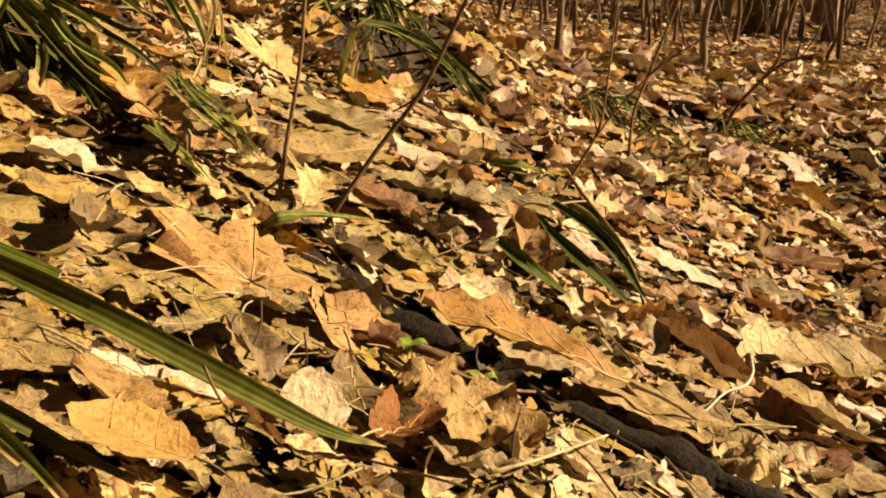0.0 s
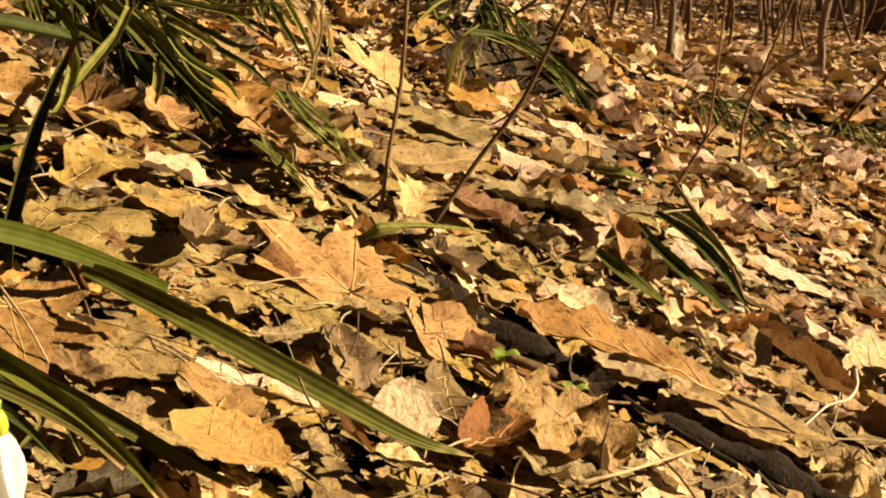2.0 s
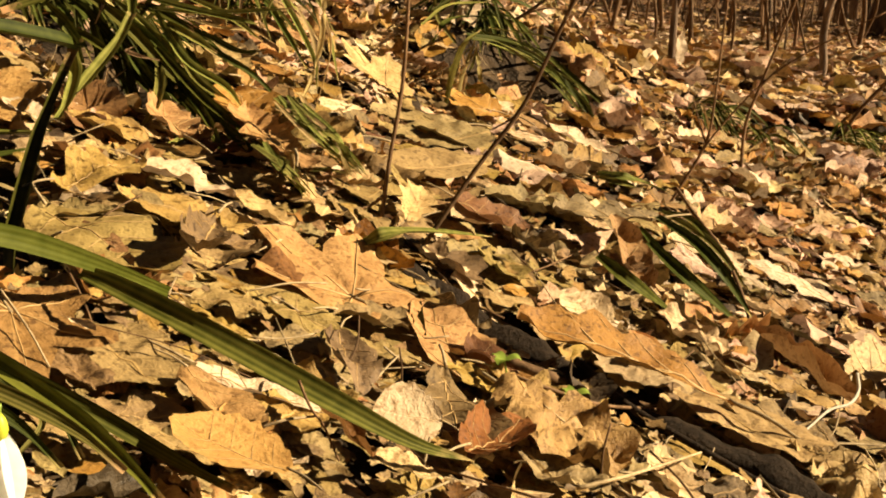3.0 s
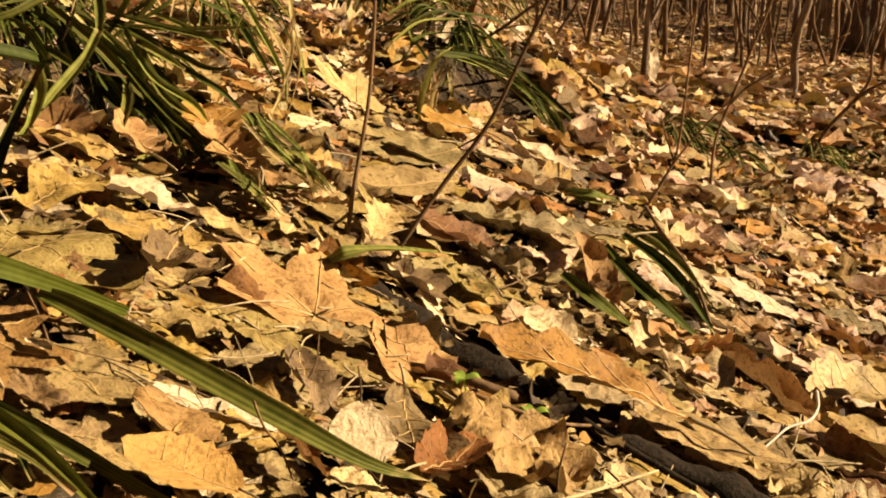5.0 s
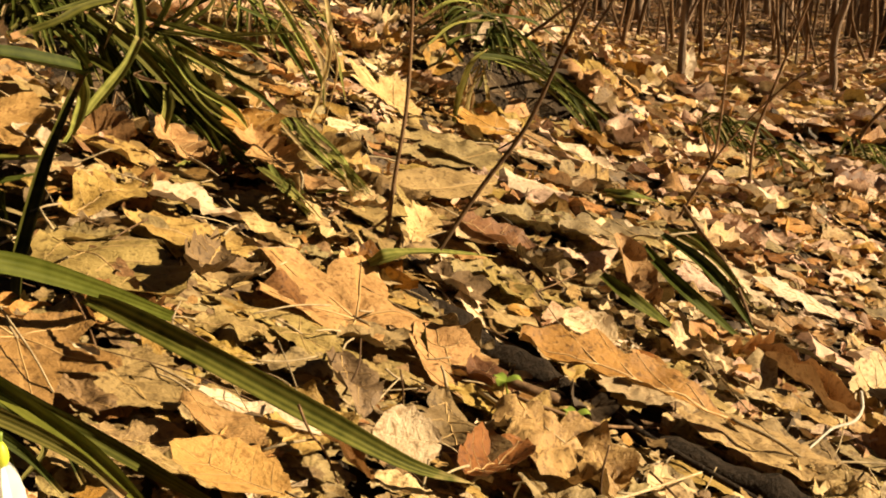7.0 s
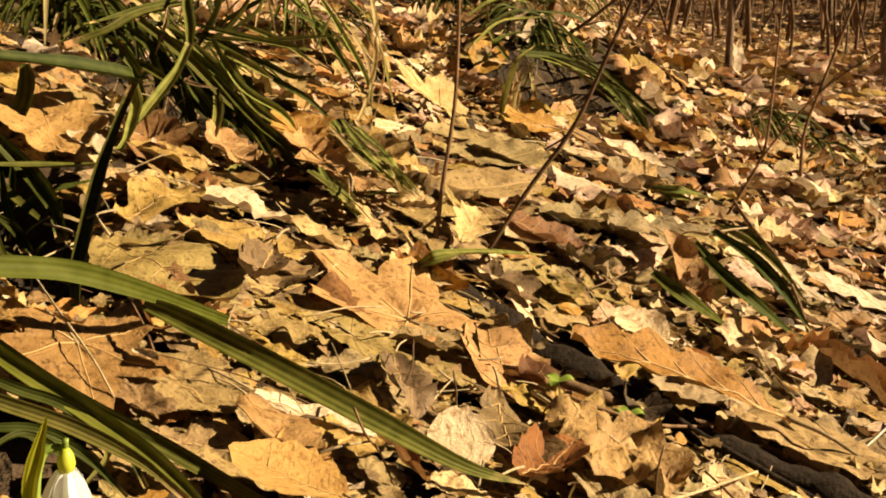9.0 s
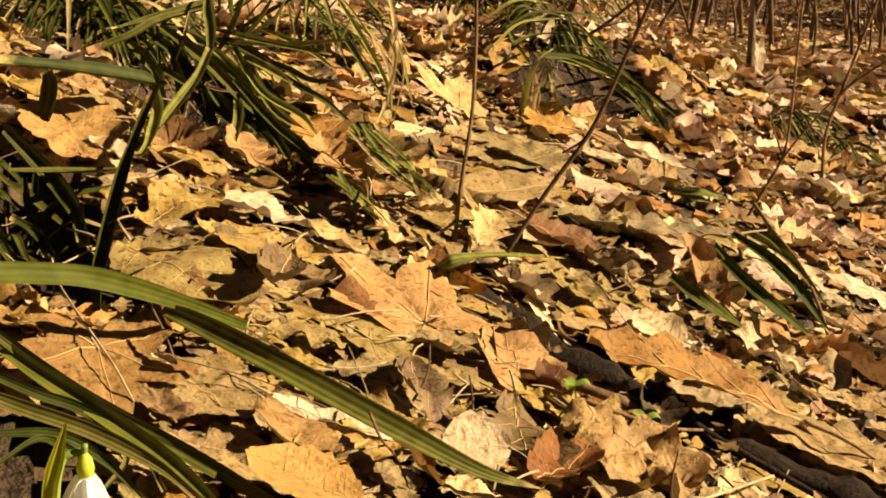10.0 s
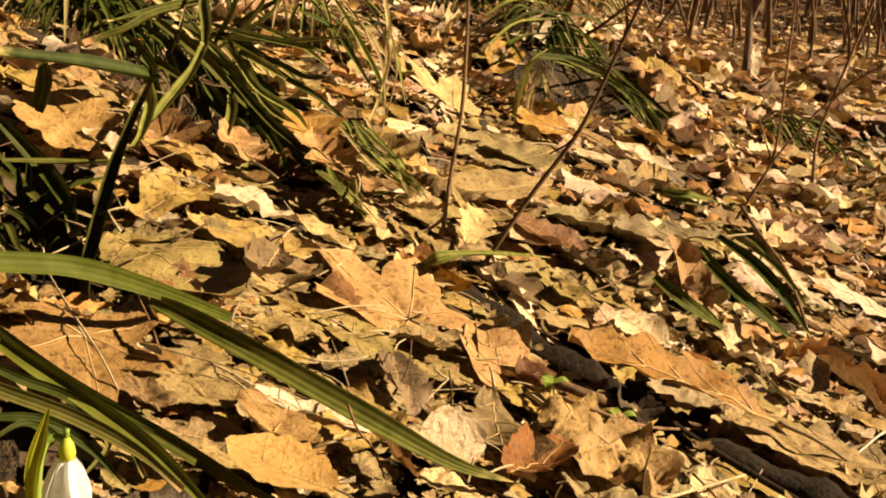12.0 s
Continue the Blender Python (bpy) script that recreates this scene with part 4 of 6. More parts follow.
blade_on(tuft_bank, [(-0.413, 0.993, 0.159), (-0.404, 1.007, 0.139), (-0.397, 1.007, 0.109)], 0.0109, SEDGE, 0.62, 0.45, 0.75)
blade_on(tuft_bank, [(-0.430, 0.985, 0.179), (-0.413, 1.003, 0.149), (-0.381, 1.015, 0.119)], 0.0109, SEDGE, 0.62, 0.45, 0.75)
blade_on(tuft_bank, [(-0.332, 0.977, 0.081), (-0.335, 0.952, 0.074), (-0.344, 0.947, 0.066)], 0.0090, SEDGE_PALE_LIT, 0.62, 0.45, 0.3)
blade_on(tuft_bank, [(-0.380, 0.975, 0.152), (-0.373, 0.945, 0.150), (-0.360, 0.940, 0.147), (-0.346, 0.946, 0.145)], 0.0035, STRAW, 0.62, 0.45, 0.3)
blade_on(tuft_bank, [(-0.391, 1.014, 0.149), (-0.393, 1.003, 0.169), (-0.399, 0.968, 0.190), (-0.415, 0.938, 0.197)], 0.0088, SEDGE, 0.62, 0.45, 0.3)
blade_on(tuft_bank, [(-0.342, 1.082, 0.209), (-0.319, 1.112, 0.194), (-0.304, 1.137, 0.166), (-0.288, 1.160, 0.132)], 0.0061, SEDGE, 0.62, 0.45, 0.3)
blade_on(tuft_bank, [(-0.319, 1.112, 0.225), (-0.299, 1.119, 0.194), (-0.277, 1.144, 0.145), (-0.277, 1.162, 0.115)], 0.0048, SEDGE_PALE_LIT, 0.62, 0.45, 0.3)
blade_on(tuft_bank, [(-0.268, 1.108, 0.237), (-0.252, 1.092, 0.186), (-0.245, 1.092, 0.155), (-0.261, 1.102, 0.094)], 0.0023, STRAW, 0.62, 0.45, 0.3)
blade_on(tuft_bank, [(-0.345, 1.049, 0.224), (-0.337, 1.041, 0.205), (-0.332, 1.042, 0.182)], 0.0023, STRAW, 0.62, 0.45, 0.3)
blade_on(tuft_bank, [(-0.302, 1.064, 0.177), (-0.288, 1.049, 0.196), (-0.271, 1.023, 0.217)], 0.0038, SEDGE_PALE_LIT, 0.62, 0.45, 0.3)
blade_on(tuft_bank, [(-0.363, 1.040, 0.176), (-0.331, 1.042, 0.170), (-0.305, 1.052, 0.169), (-0.288, 1.057, 0.160)], 0.0026, STRAW, 0.62, 0.45, 0.3)
blade_on(tuft_bank, [(-0.437, 1.021, 0.182), (-0.410, 1.021, 0.153), (-0.383, 1.020, 0.118)], 0.0065, SEDGE, 0.62, 0.45, 0.3)
blade_on(tuft_bank, [(-0.433, 0.961, 0.163), (-0.411, 0.961, 0.154), (-0.389, 0.960, 0.142)], 0.0073, SEDGE, 0.62, 0.45, 0.3)
blade_on(tuft_bank, [(-0.397, 0.982, 0.160), (-0.371, 0.981, 0.142), (-0.345, 0.980, 0.120)], 0.0088, SEDGE, 0.62, 0.45, 0.3)
blade_on(tuft_bank, [(-0.370, 1.027, 0.147), (-0.356, 1.020, 0.126), (-0.342, 1.012, 0.101)], 0.0068, SEDGE, 0.62, 0.45, 0.3)
blade_on(tuft_bank, [(-0.388, 0.985, 0.166), (-0.368, 0.982, 0.150), (-0.348, 0.979, 0.130)], 0.0071, SEDGE, 0.62, 0.45, 0.3)
blade_on(tuft_bank, [(-0.463, 1.009, 0.187), (-0.439, 1.009, 0.173), (-0.415, 1.009, 0.156)], 0.0088, SEDGE, 0.62, 0.45, 0.3)
blade_on(tuft_bank, [(-0.399, 0.989, 0.149), (-0.380, 0.986, 0.135), (-0.361, 0.982, 0.117)], 0.0081, SEDGE, 0.62, 0.45, 0.3)
blade_on(tuft_bank, [(-0.386, 1.002, 0.187), (-0.363, 1.001, 0.178), (-0.340, 1.000, 0.167)], 0.0072, SEDGE, 0.62, 0.45, 0.3)
blade_on(tuft_bank, [(-0.404, 1.037, 0.143), (-0.371, 1.038, 0.113), (-0.336, 1.036, 0.076)], 0.0076, SEDGE, 0.62, 0.45, 0.3)
blade_on(tuft_bank, [(-0.388, 1.014, 0.133), (-0.363, 1.013, 0.114), (-0.338, 1.009, 0.091)], 0.0064, SEDGE, 0.62, 0.45, 0.3)
blade_on(tuft_bank, [(-0.417, 1.023, 0.186), (-0.396, 1.021, 0.167), (-0.375, 1.018, 0.144)], 0.0080, SEDGE_PALE_LIT, 0.62, 0.45, 0.3)
blade_on(tuft_bank, [(-0.391, 0.980, 0.178), (-0.367, 0.978, 0.149), (-0.342, 0.975, 0.112)], 0.0084, SEDGE, 0.62, 0.45, 0.3)
blade_on(tuft_bank, [(-0.400, 1.014, 0.167), (-0.377, 1.012, 0.147), (-0.354, 1.009, 0.123)], 0.0093, SEDGE, 0.62, 0.45, 0.3)
blade_on(tuft_bank, [(-0.409, 1.016, 0.168), (-0.395, 1.010, 0.148), (-0.382, 1.003, 0.124)], 0.0073, SEDGE, 0.62, 0.45, 0.3)
blade_on(tuft_bank, [(-0.408, 0.970, 0.185), (-0.376, 0.973, 0.166), (-0.343, 0.975, 0.142)], 0.0080, SEDGE, 0.62, 0.45, 0.3)
blade_on(tuft_bank, [(-0.371, 0.998, 0.138), (-0.347, 0.995, 0.119), (-0.324, 0.991, 0.095)], 0.0082, SEDGE, 0.62, 0.45, 0.3)
blade_on(tuft_bank, [(-0.347, 1.000, 0.153), (-0.323, 0.996, 0.121), (-0.298, 0.990, 0.082)], 0.0084, SEDGE, 0.62, 0.45, 0.3)
blade_on(tuft_bank, [(-0.393, 1.005, 0.185), (-0.368, 1.005, 0.178), (-0.343, 1.005, 0.169)], 0.0068, SEDGE, 0.62, 0.45, 0.3)
blade_on(tuft_bank, [(-0.404, 0.998, 0.146), (-0.387, 0.991, 0.107), (-0.369, 0.981, 0.060)], 0.0079, SEDGE, 0.62, 0.45, 0.3)
blade_on(tuft_bank, [(-0.389, 0.984, 0.180), (-0.365, 0.983, 0.161), (-0.340, 0.982, 0.138)], 0.0073, SEDGE_PALE_LIT, 0.62, 0.45, 0.3)
blade_on(tuft_bank, [(-0.366, 1.004, 0.171), (-0.342, 1.003, 0.162), (-0.319, 1.001, 0.151)], 0.0086, SEDGE_PALE_LIT, 0.62, 0.45, 0.3)
blade_on(tuft_bank, [(-0.406, 1.019, 0.183), (-0.385, 1.016, 0.150), (-0.363, 1.010, 0.110)], 0.0085, SEDGE, 0.62, 0.45, 0.3)
blade_on(tuft_bank, [(-0.426, 1.005, 0.142), (-0.392, 1.009, 0.120), (-0.357, 1.010, 0.092)], 0.0073, SEDGE, 0.62, 0.45, 0.3)
blade_on(tuft_bank, [(-0.379, 1.020, 0.178), (-0.356, 1.019, 0.170), (-0.333, 1.017, 0.160)], 0.0071, SEDGE, 0.62, 0.45, 0.3)
blade_on(tuft_bank, [(-0.440, 0.996, 0.156), (-0.410, 0.999, 0.145), (-0.381, 1.001, 0.132)], 0.0088, SEDGE, 0.62, 0.45, 0.3)
blade_on(tuft_bank, [(-0.434, 1.004, 0.183), (-0.414, 1.000, 0.147), (-0.394, 0.994, 0.103)], 0.0095, SEDGE, 0.62, 0.45, 0.3)
blade_on(tuft_bank, [(-0.363, 0.982, 0.140), (-0.339, 0.936, 0.126), (-0.323, 0.886, 0.109), (-0.324, 0.861, 0.097)], 0.0092, SEDGE_PALE_LIT, 0.60, 0.45, 0.4)
blade_on(tuft_bank, [(-0.326, 0.951, 0.113), (-0.286, 0.911, 0.097), (-0.259, 0.885, 0.075)], 0.0064, SEDGE, 0.60, 0.45, 0.4)
blade_on(tuft_bank, [(-0.311, 0.957, 0.109), (-0.280, 0.900, 0.083), (-0.264, 0.860, 0.068)], 0.0042, SEDGE_PALE_LIT, 0.60, 0.45, 0.4)
blade_on(tuft_bank, [(-0.339, 0.970, 0.130), (-0.293, 0.920, 0.105), (-0.265, 0.885, 0.085)], 0.0064, SEDGE, 0.60, 0.45, 0.4)
blade_on(tuft_bank, [(-0.390, 0.946, 0.135), (-0.371, 0.897, 0.113), (-0.353, 0.845, 0.089)], 0.0023, STRAW, 0.60, 0.45, 0.4)
blade_on(tuft_bank, [(-0.348, 0.968, 0.149), (-0.310, 0.937, 0.116), (-0.256, 0.910, 0.087), (-0.240, 0.893, 0.078)], 0.0080, SEDGE, 0.60, 0.45, 0.4)
blade_on(tuft_bank, [(-0.357, 0.964, 0.154), (-0.306, 0.939, 0.120), (-0.254, 0.912, 0.095)], 0.0076, SEDGE, 0.60, 0.45, 0.4)
blade_on(tuft_bank, [(-0.305, 0.913, 0.091), (-0.299, 0.871, 0.089), (-0.301, 0.847, 0.083)], 0.0082, SEDGE_PALE_LIT, 0.60, 0.45, 0.4)
blade_on(tuft_bank, [(-0.260, 0.931, 0.092), (-0.224, 0.898, 0.076), (-0.191, 0.864, 0.065)], 0.0087, SEDGE, 0.60, 0.45, 0.4)
blade_on(tuft_bank, [(-0.254, 0.933, 0.093), (-0.218, 0.900, 0.078), (-0.189, 0.865, 0.069)], 0.0056, SEDGE_PALE_LIT, 0.60, 0.45, 0.4)
tuft_flat = empty("sedge_tuft", -0.326, 1.209, 0.087, "flattened pale green sedge tuft on dry leaves", "grass tuft", "sedge tufts")
blade_on(tuft_flat, [(-0.253, 0.965, 0.117), (-0.180, 0.866, 0.105), (-0.162, 0.865, 0.081)], 0.0041, SEDGE_PALE_LIT, 0.30, 0.85)
blade_on(tuft_flat, [(-0.246, 0.941, 0.118), (-0.173, 0.839, 0.112), (-0.166, 0.893, 0.083)], 0.0058, SEDGE_PALE_LIT, 0.30, 0.85)
blade_on(tuft_flat, [(-0.246, 0.992, 0.113), (-0.176, 0.859, 0.107), (-0.162, 0.864, 0.081)], 0.0047, SEDGE_PALE_LIT, 0.30, 0.85)
blade_on(tuft_flat, [(-0.239, 0.966, 0.112), (-0.169, 0.840, 0.112), (-0.167, 0.939, 0.076)], 0.0038, SEDGE_PALE_LIT, 0.30, 0.85)
blade_on(tuft_flat, [(-0.236, 0.918, 0.121), (-0.170, 0.845, 0.111), (-0.159, 0.888, 0.081)], 0.0045, SEDGE_PALE_LIT, 0.30, 0.85)
blade_on(tuft_flat, [(-0.230, 0.958, 0.117), (-0.166, 0.835, 0.106), (-0.160, 0.867, 0.081)], 0.0059, STRAW, 0.30, 0.85)
blade_on(tuft_flat, [(-0.246, 0.977, 0.114), (-0.175, 0.862, 0.107), (-0.162, 0.865, 0.081)], 0.0060, SEDGE_PALE_LIT, 0.30, 0.85)
blade_on(tuft_flat, [(-0.250, 0.965, 0.124), (-0.185, 0.845, 0.110), (-0.163, 0.873, 0.082)], 0.0054, SEDGE_PALE_LIT, 0.30, 0.85)
blade_on(tuft_flat, [(-0.240, 0.969, 0.121), (-0.166, 0.839, 0.111), (-0.167, 0.901, 0.083)], 0.0050, SEDGE_PALE_LIT, 0.30, 0.85)
blade_on(tuft_flat, [(-0.235, 0.977, 0.110), (-0.173, 0.821, 0.111), (-0.163, 0.887, 0.082)], 0.0038, SEDGE_PALE_LIT, 0.30, 0.85)
blade_on(tuft_flat, [(-0.245, 0.954, 0.114), (-0.176, 0.867, 0.104), (-0.153, 0.892, 0.077)], 0.0042, SEDGE_PALE_LIT, 0.30, 0.85)
blade_on(tuft_flat, [(-0.247, 1.012, 0.114), (-0.178, 0.838, 0.113), (-0.162, 0.930, 0.076)], 0.0044, STRAW, 0.30, 0.85)
blade_on(tuft_flat, [(-0.249, 0.989, 0.122), (-0.178, 0.848, 0.107), (-0.155, 0.884, 0.079)], 0.0036, SEDGE_PALE_LIT, 0.30, 0.85)
blade_on(tuft_flat, [(-0.262, 1.061, 0.115), (-0.177, 0.854, 0.111), (-0.166, 0.889, 0.083)], 0.0054, STRAW, 0.30, 0.85)
blade_on(tuft_flat, [(-0.253, 0.968, 0.113), (-0.167, 0.834, 0.106), (-0.164, 0.876, 0.082)], 0.0051, SEDGE_PALE_LIT, 0.30, 0.85)
blade_on(tuft_flat, [(-0.257, 0.978, 0.121), (-0.183, 0.879, 0.110), (-0.159, 0.871, 0.080)], 0.0046, SEDGE_PALE_LIT, 0.30, 0.85)
blade_on(tuft_flat, [(-0.255, 0.958, 0.115), (-0.175, 0.846, 0.113), (-0.161, 0.862, 0.080)], 0.0043, STRAW, 0.30, 0.85)
blade_on(tuft_flat, [(-0.250, 0.953, 0.123), (-0.174, 0.848, 0.106), (-0.166, 0.883, 0.083)], 0.0055, SEDGE_PALE_LIT, 0.30, 0.85)
blade_on(tuft_flat, [(-0.248, 0.973, 0.115), (-0.184, 0.874, 0.112), (-0.163, 0.879, 0.082)], 0.0056, STRAW, 0.30, 0.85)
blade_on(tuft_flat, [(-0.232, 0.971, 0.119), (-0.172, 0.857, 0.112), (-0.155, 0.893, 0.079)], 0.0048, SEDGE_PALE_LIT, 0.30, 0.85)
blade_on(tuft_flat, [(-0.223, 0.903, 0.121), (-0.172, 0.856, 0.102), (-0.168, 0.900, 0.083)], 0.0055, STRAW, 0.30, 0.85)
blade_on(tuft_flat, [(-0.226, 0.946, 0.116), (-0.179, 0.857, 0.114), (-0.165, 0.884, 0.083)], 0.0052, STRAW, 0.30, 0.85)
blade_on(tuft_flat, [(-0.246, 0.972, 0.124), (-0.180, 0.834, 0.116), (-0.156, 0.877, 0.080)], 0.0037, SEDGE_PALE_LIT, 0.30, 0.85)
blade_on(tuft_flat, [(-0.240, 0.924, 0.123), (-0.174, 0.818, 0.110), (-0.154, 0.885, 0.078)], 0.0035, STRAW, 0.30, 0.85)
blade_on(tuft_flat, [(-0.265, 1.062, 0.114), (-0.181, 0.846, 0.109), (-0.157, 0.876, 0.080)], 0.0035, SEDGE_PALE_LIT, 0.30, 0.85)
blade_on(tuft_flat, [(-0.275, 1.084, 0.111), (-0.180, 0.856, 0.114), (-0.160, 0.888, 0.081)], 0.0039, SEDGE_PALE_LIT, 0.30, 0.85)
blade_on(tuft_flat, [(-0.211, 0.803, 0.107), (-0.185, 0.792, 0.093), (-0.176, 0.808, 0.075)], 0.0047, SEDGE_PALE_LIT, 0.30, 0.85)
blade_on(tuft_flat, [(-0.212, 0.796, 0.108), (-0.183, 0.792, 0.092), (-0.177, 0.805, 0.075)], 0.0058, SEDGE_PALE_LIT, 0.30, 0.85)
blade_on(tuft_flat, [(-0.210, 0.799, 0.107), (-0.185, 0.792, 0.093), (-0.174, 0.809, 0.074)], 0.0059, SEDGE_PALE_LIT, 0.30, 0.85)
blade_on(tuft_flat, [(-0.211, 0.820, 0.107), (-0.189, 0.788, 0.095), (-0.175, 0.806, 0.074)], 0.0061, SEDGE_PALE_LIT, 0.30, 0.85)
blade_on(tuft_flat, [(-0.209, 0.798, 0.106), (-0.183, 0.796, 0.093), (-0.168, 0.812, 0.072)], 0.0050, SEDGE_PALE_LIT, 0.30, 0.85)
blade_on(tuft_flat, [(-0.207, 0.801, 0.106), (-0.182, 0.788, 0.091), (-0.173, 0.812, 0.075)], 0.0047, SEDGE_PALE_LIT, 0.30, 0.85)
blade_on(tuft_flat, [(-0.228, 0.855, 0.103), (-0.187, 0.797, 0.095), (-0.175, 0.802, 0.074)], 0.0046, SEDGE_PALE_LIT, 0.30, 0.85)
blade_on(tuft_flat, [(-0.198, 0.876, 0.081), (-0.176, 0.882, 0.081), (-0.171, 0.960, 0.064)], 0.0050, SEDGE_PALE_LIT, 0.35, 0.60)
blade_on(tuft_flat, [(-0.260, 1.087, 0.232), (-0.247, 1.071, 0.187), (-0.264, 1.105, 0.132), (-0.252, 0.995, 0.096)], 0.0050, STRAW, 0.30, 0.85)
blade_on(tuft_flat, [(-0.255, 1.165, 0.096), (-0.229, 1.115, 0.084), (-0.214, 1.110, 0.067)], 0.0040, STRAW, 0.30, 0.85)
blade_on(tuft_flat, [(-0.310, 1.249, 0.208), (-0.299, 1.267, 0.166), (-0.285, 1.269, 0.111)], 0.0050, SEDGE_PALE_LIT, 0.30, 0.85)
blade_on(tuft_flat, [(-0.358, 1.337, 0.186), (-0.331, 1.322, 0.149), (-0.302, 1.251, 0.105)], 0.0050, STRAW, 0.30, 0.85)
tuft_small = empty("sedge_tuft", -0.108, 0.829, 0.027, "short sedge blades poking out between dry leaves", "grass tuft", "sedge tufts")
blade_on(tuft_small, [(-0.124, 0.755, 0.057), (-0.104, 0.752, 0.068), (-0.092, 0.843, 0.052), (-0.062, 0.952, 0.030)], 0.0110, SEDGE_PALE_LIT, 0.35, 0.50)
blade_on(tuft_small, [(-0.108, 0.826, 0.035), (-0.067, 0.826, 0.018), (-0.016, 0.837, 0.005)], 0.0090, SEDGE, 0.35, 0.50)
blade_on(tuft_small, [(-0.108, 0.824, 0.028), (-0.081, 0.724, 0.035), (-0.056, 0.648, 0.028)], 0.0100, SEDGE, 0.35, 0.50)
blade_on(tuft_small, [(-0.119, 0.769, 0.049), (-0.109, 0.829, 0.039), (-0.083, 0.844, 0.026)], 0.0080, SEDGE, 0.35, 0.50)
tuft_right = empty("sedge_tuft", 0.087, 1.341, -0.017, "dark green sedge blades leaning over dry leaves", "grass tuft", "sedge tufts")
blade_on(tuft_right, [(0.021, 0.915, 0.033), (0.051, 0.900, 0.017), (0.090, 0.949, -0.018)], 0.0110, SEDGE, 0.40, 0.50)
blade_on(tuft_right, [(0.059, 0.999, 0.030), (0.094, 0.962, 0.010), (0.142, 0.991, -0.030)], 0.0110, SEDGE, 0.40, 0.50)
blade_on(tuft_right, [(0.065, 1.115, 0.031), (0.107, 1.006, 0.024), (0.153, 1.010, -0.029)], 0.0110, SEDGE, 0.40, 0.50)
blade_on(tuft_right, [(0.071, 1.197, 0.022), (0.118, 1.135, 0.008), (0.155, 1.112, -0.028)], 0.0080, SEDGE_PALE_LIT, 0.40, 0.50)
blade_on(tuft_right, [(0.051, 1.121, 0.018), (0.082, 1.047, 0.002), (0.116, 1.009, -0.020)], 0.0080, SEDGE, 0.40, 0.50)
blade_on(tuft_right, [(0.077, 1.213, 0.019), (0.102, 1.159, 0.021), (0.139, 1.118, -0.010)], 0.0070, SEDGE, 0.40, 0.50)
tuft_path = empty("sedge_tuft", 0.003, 1.622, -0.014, "low yellow-green sedge blades between dry leaves", "grass tuft", "sedge tufts")
blade_on(tuft_path, [(-0.002, 1.372, 0.027), (0.040, 1.345, 0.028), (0.092, 1.572, -0.019)], 0.0110, SEDGE_PALE_LIT, 0.30, 0.50)
blade_on(tuft_path, [(0.002, 1.354, 0.025), (0.034, 1.336, 0.023), (0.067, 1.447, -0.007)], 0.0100, SEDGE_PALE_LIT, 0.30, 0.50)
blade_on(tuft_path, [(0.011, 1.456, 0.017), (0.016, 1.370, 0.020), (0.019, 1.373, 0.009)], 0.0120, YOUNG, 0.30, 0.50)
blade_on(tuft_path, [(0.005, 1.383, 0.018), (0.028, 1.350, 0.021), (0.059, 1.558, -0.010)], 0.0090, SEDGE, 0.30, 0.50)
tuft_hollow = empty("sedge_tuft", -0.300, 2.197, 0.095, "sedge tuft with bleached bases in a dark hollow", "grass tuft", "sedge tufts")
blade_on(tuft_hollow, [(-0.213, 1.537, 0.069), (-0.208, 1.541, 0.107), (-0.193, 1.530, 0.151), (-0.176, 1.553, 0.171)], 0.0090, SEDGE_PALE_LIT, 0.35, 0.50)
blade_on(tuft_hollow, [(-0.207, 1.602, 0.076), (-0.201, 1.589, 0.112), (-0.189, 1.596, 0.157)], 0.0060, STRAW, 0.35, 0.50)
blade_on(tuft_hollow, [(-0.250, 2.112, 0.033), (-0.185, 1.632, 0.109), (-0.191, 1.606, 0.149)], 0.0060, STRAW, 0.35, 0.50)
blade_on(tuft_hollow, [(-0.213, 1.556, 0.072), (-0.209, 1.593, 0.096), (-0.202, 1.563, 0.128)], 0.0060, STRAW, 0.35, 0.50)
blade_on(tuft_hollow, [(-0.193, 1.545, 0.163), (-0.138, 1.646, 0.150), (-0.089, 1.833, 0.100), (-0.024, 1.854, 0.024)], 0.0120, SEDGE, 0.35, 0.50)
blade_on(tuft_hollow, [(-0.190, 1.575, 0.165), (-0.150, 1.990, 0.114), (-0.056, 1.901, 0.062), (-0.029, 1.874, 0.026)], 0.0110, SEDGE_PALE_LIT, 0.35, 0.50)
blade_on(tuft_hollow, [(-0.188, 1.608, 0.168), (-0.142, 1.996, 0.128), (-0.042, 1.955, 0.067), (0.028, 1.909, 0.012)], 0.0100, SEDGE, 0.35, 0.50)
blade_on(tuft_hollow, [(-0.197, 1.573, 0.158), (-0.152, 1.638, 0.146), (-0.105, 1.836, 0.091), (-0.044, 1.900, 0.031)], 0.0110, SEDGE, 0.35, 0.50)
blade_on(tuft_hollow, [(-0.174, 1.613, 0.172), (-0.137, 2.238, 0.138), (-0.044, 2.182, 0.068), (0.005, 2.041, 0.024)], 0.0090, SEDGE_PALE_LIT, 0.35, 0.50)
blade_on(tuft_hollow, [(-0.236, 1.540, 0.150), (-0.222, 1.575, 0.179), (-0.268, 2.170, 0.171), (-0.221, 2.227, 0.140)], 0.0100, SEDGE, 0.35, 0.50)
blade_on(tuft_hollow, [(-0.270, 1.627, 0.168), (-0.321, 2.112, 0.190), (-0.264, 2.207, 0.201)], 0.0100, SEDGE_PALE_LIT, 0.35, 0.50)
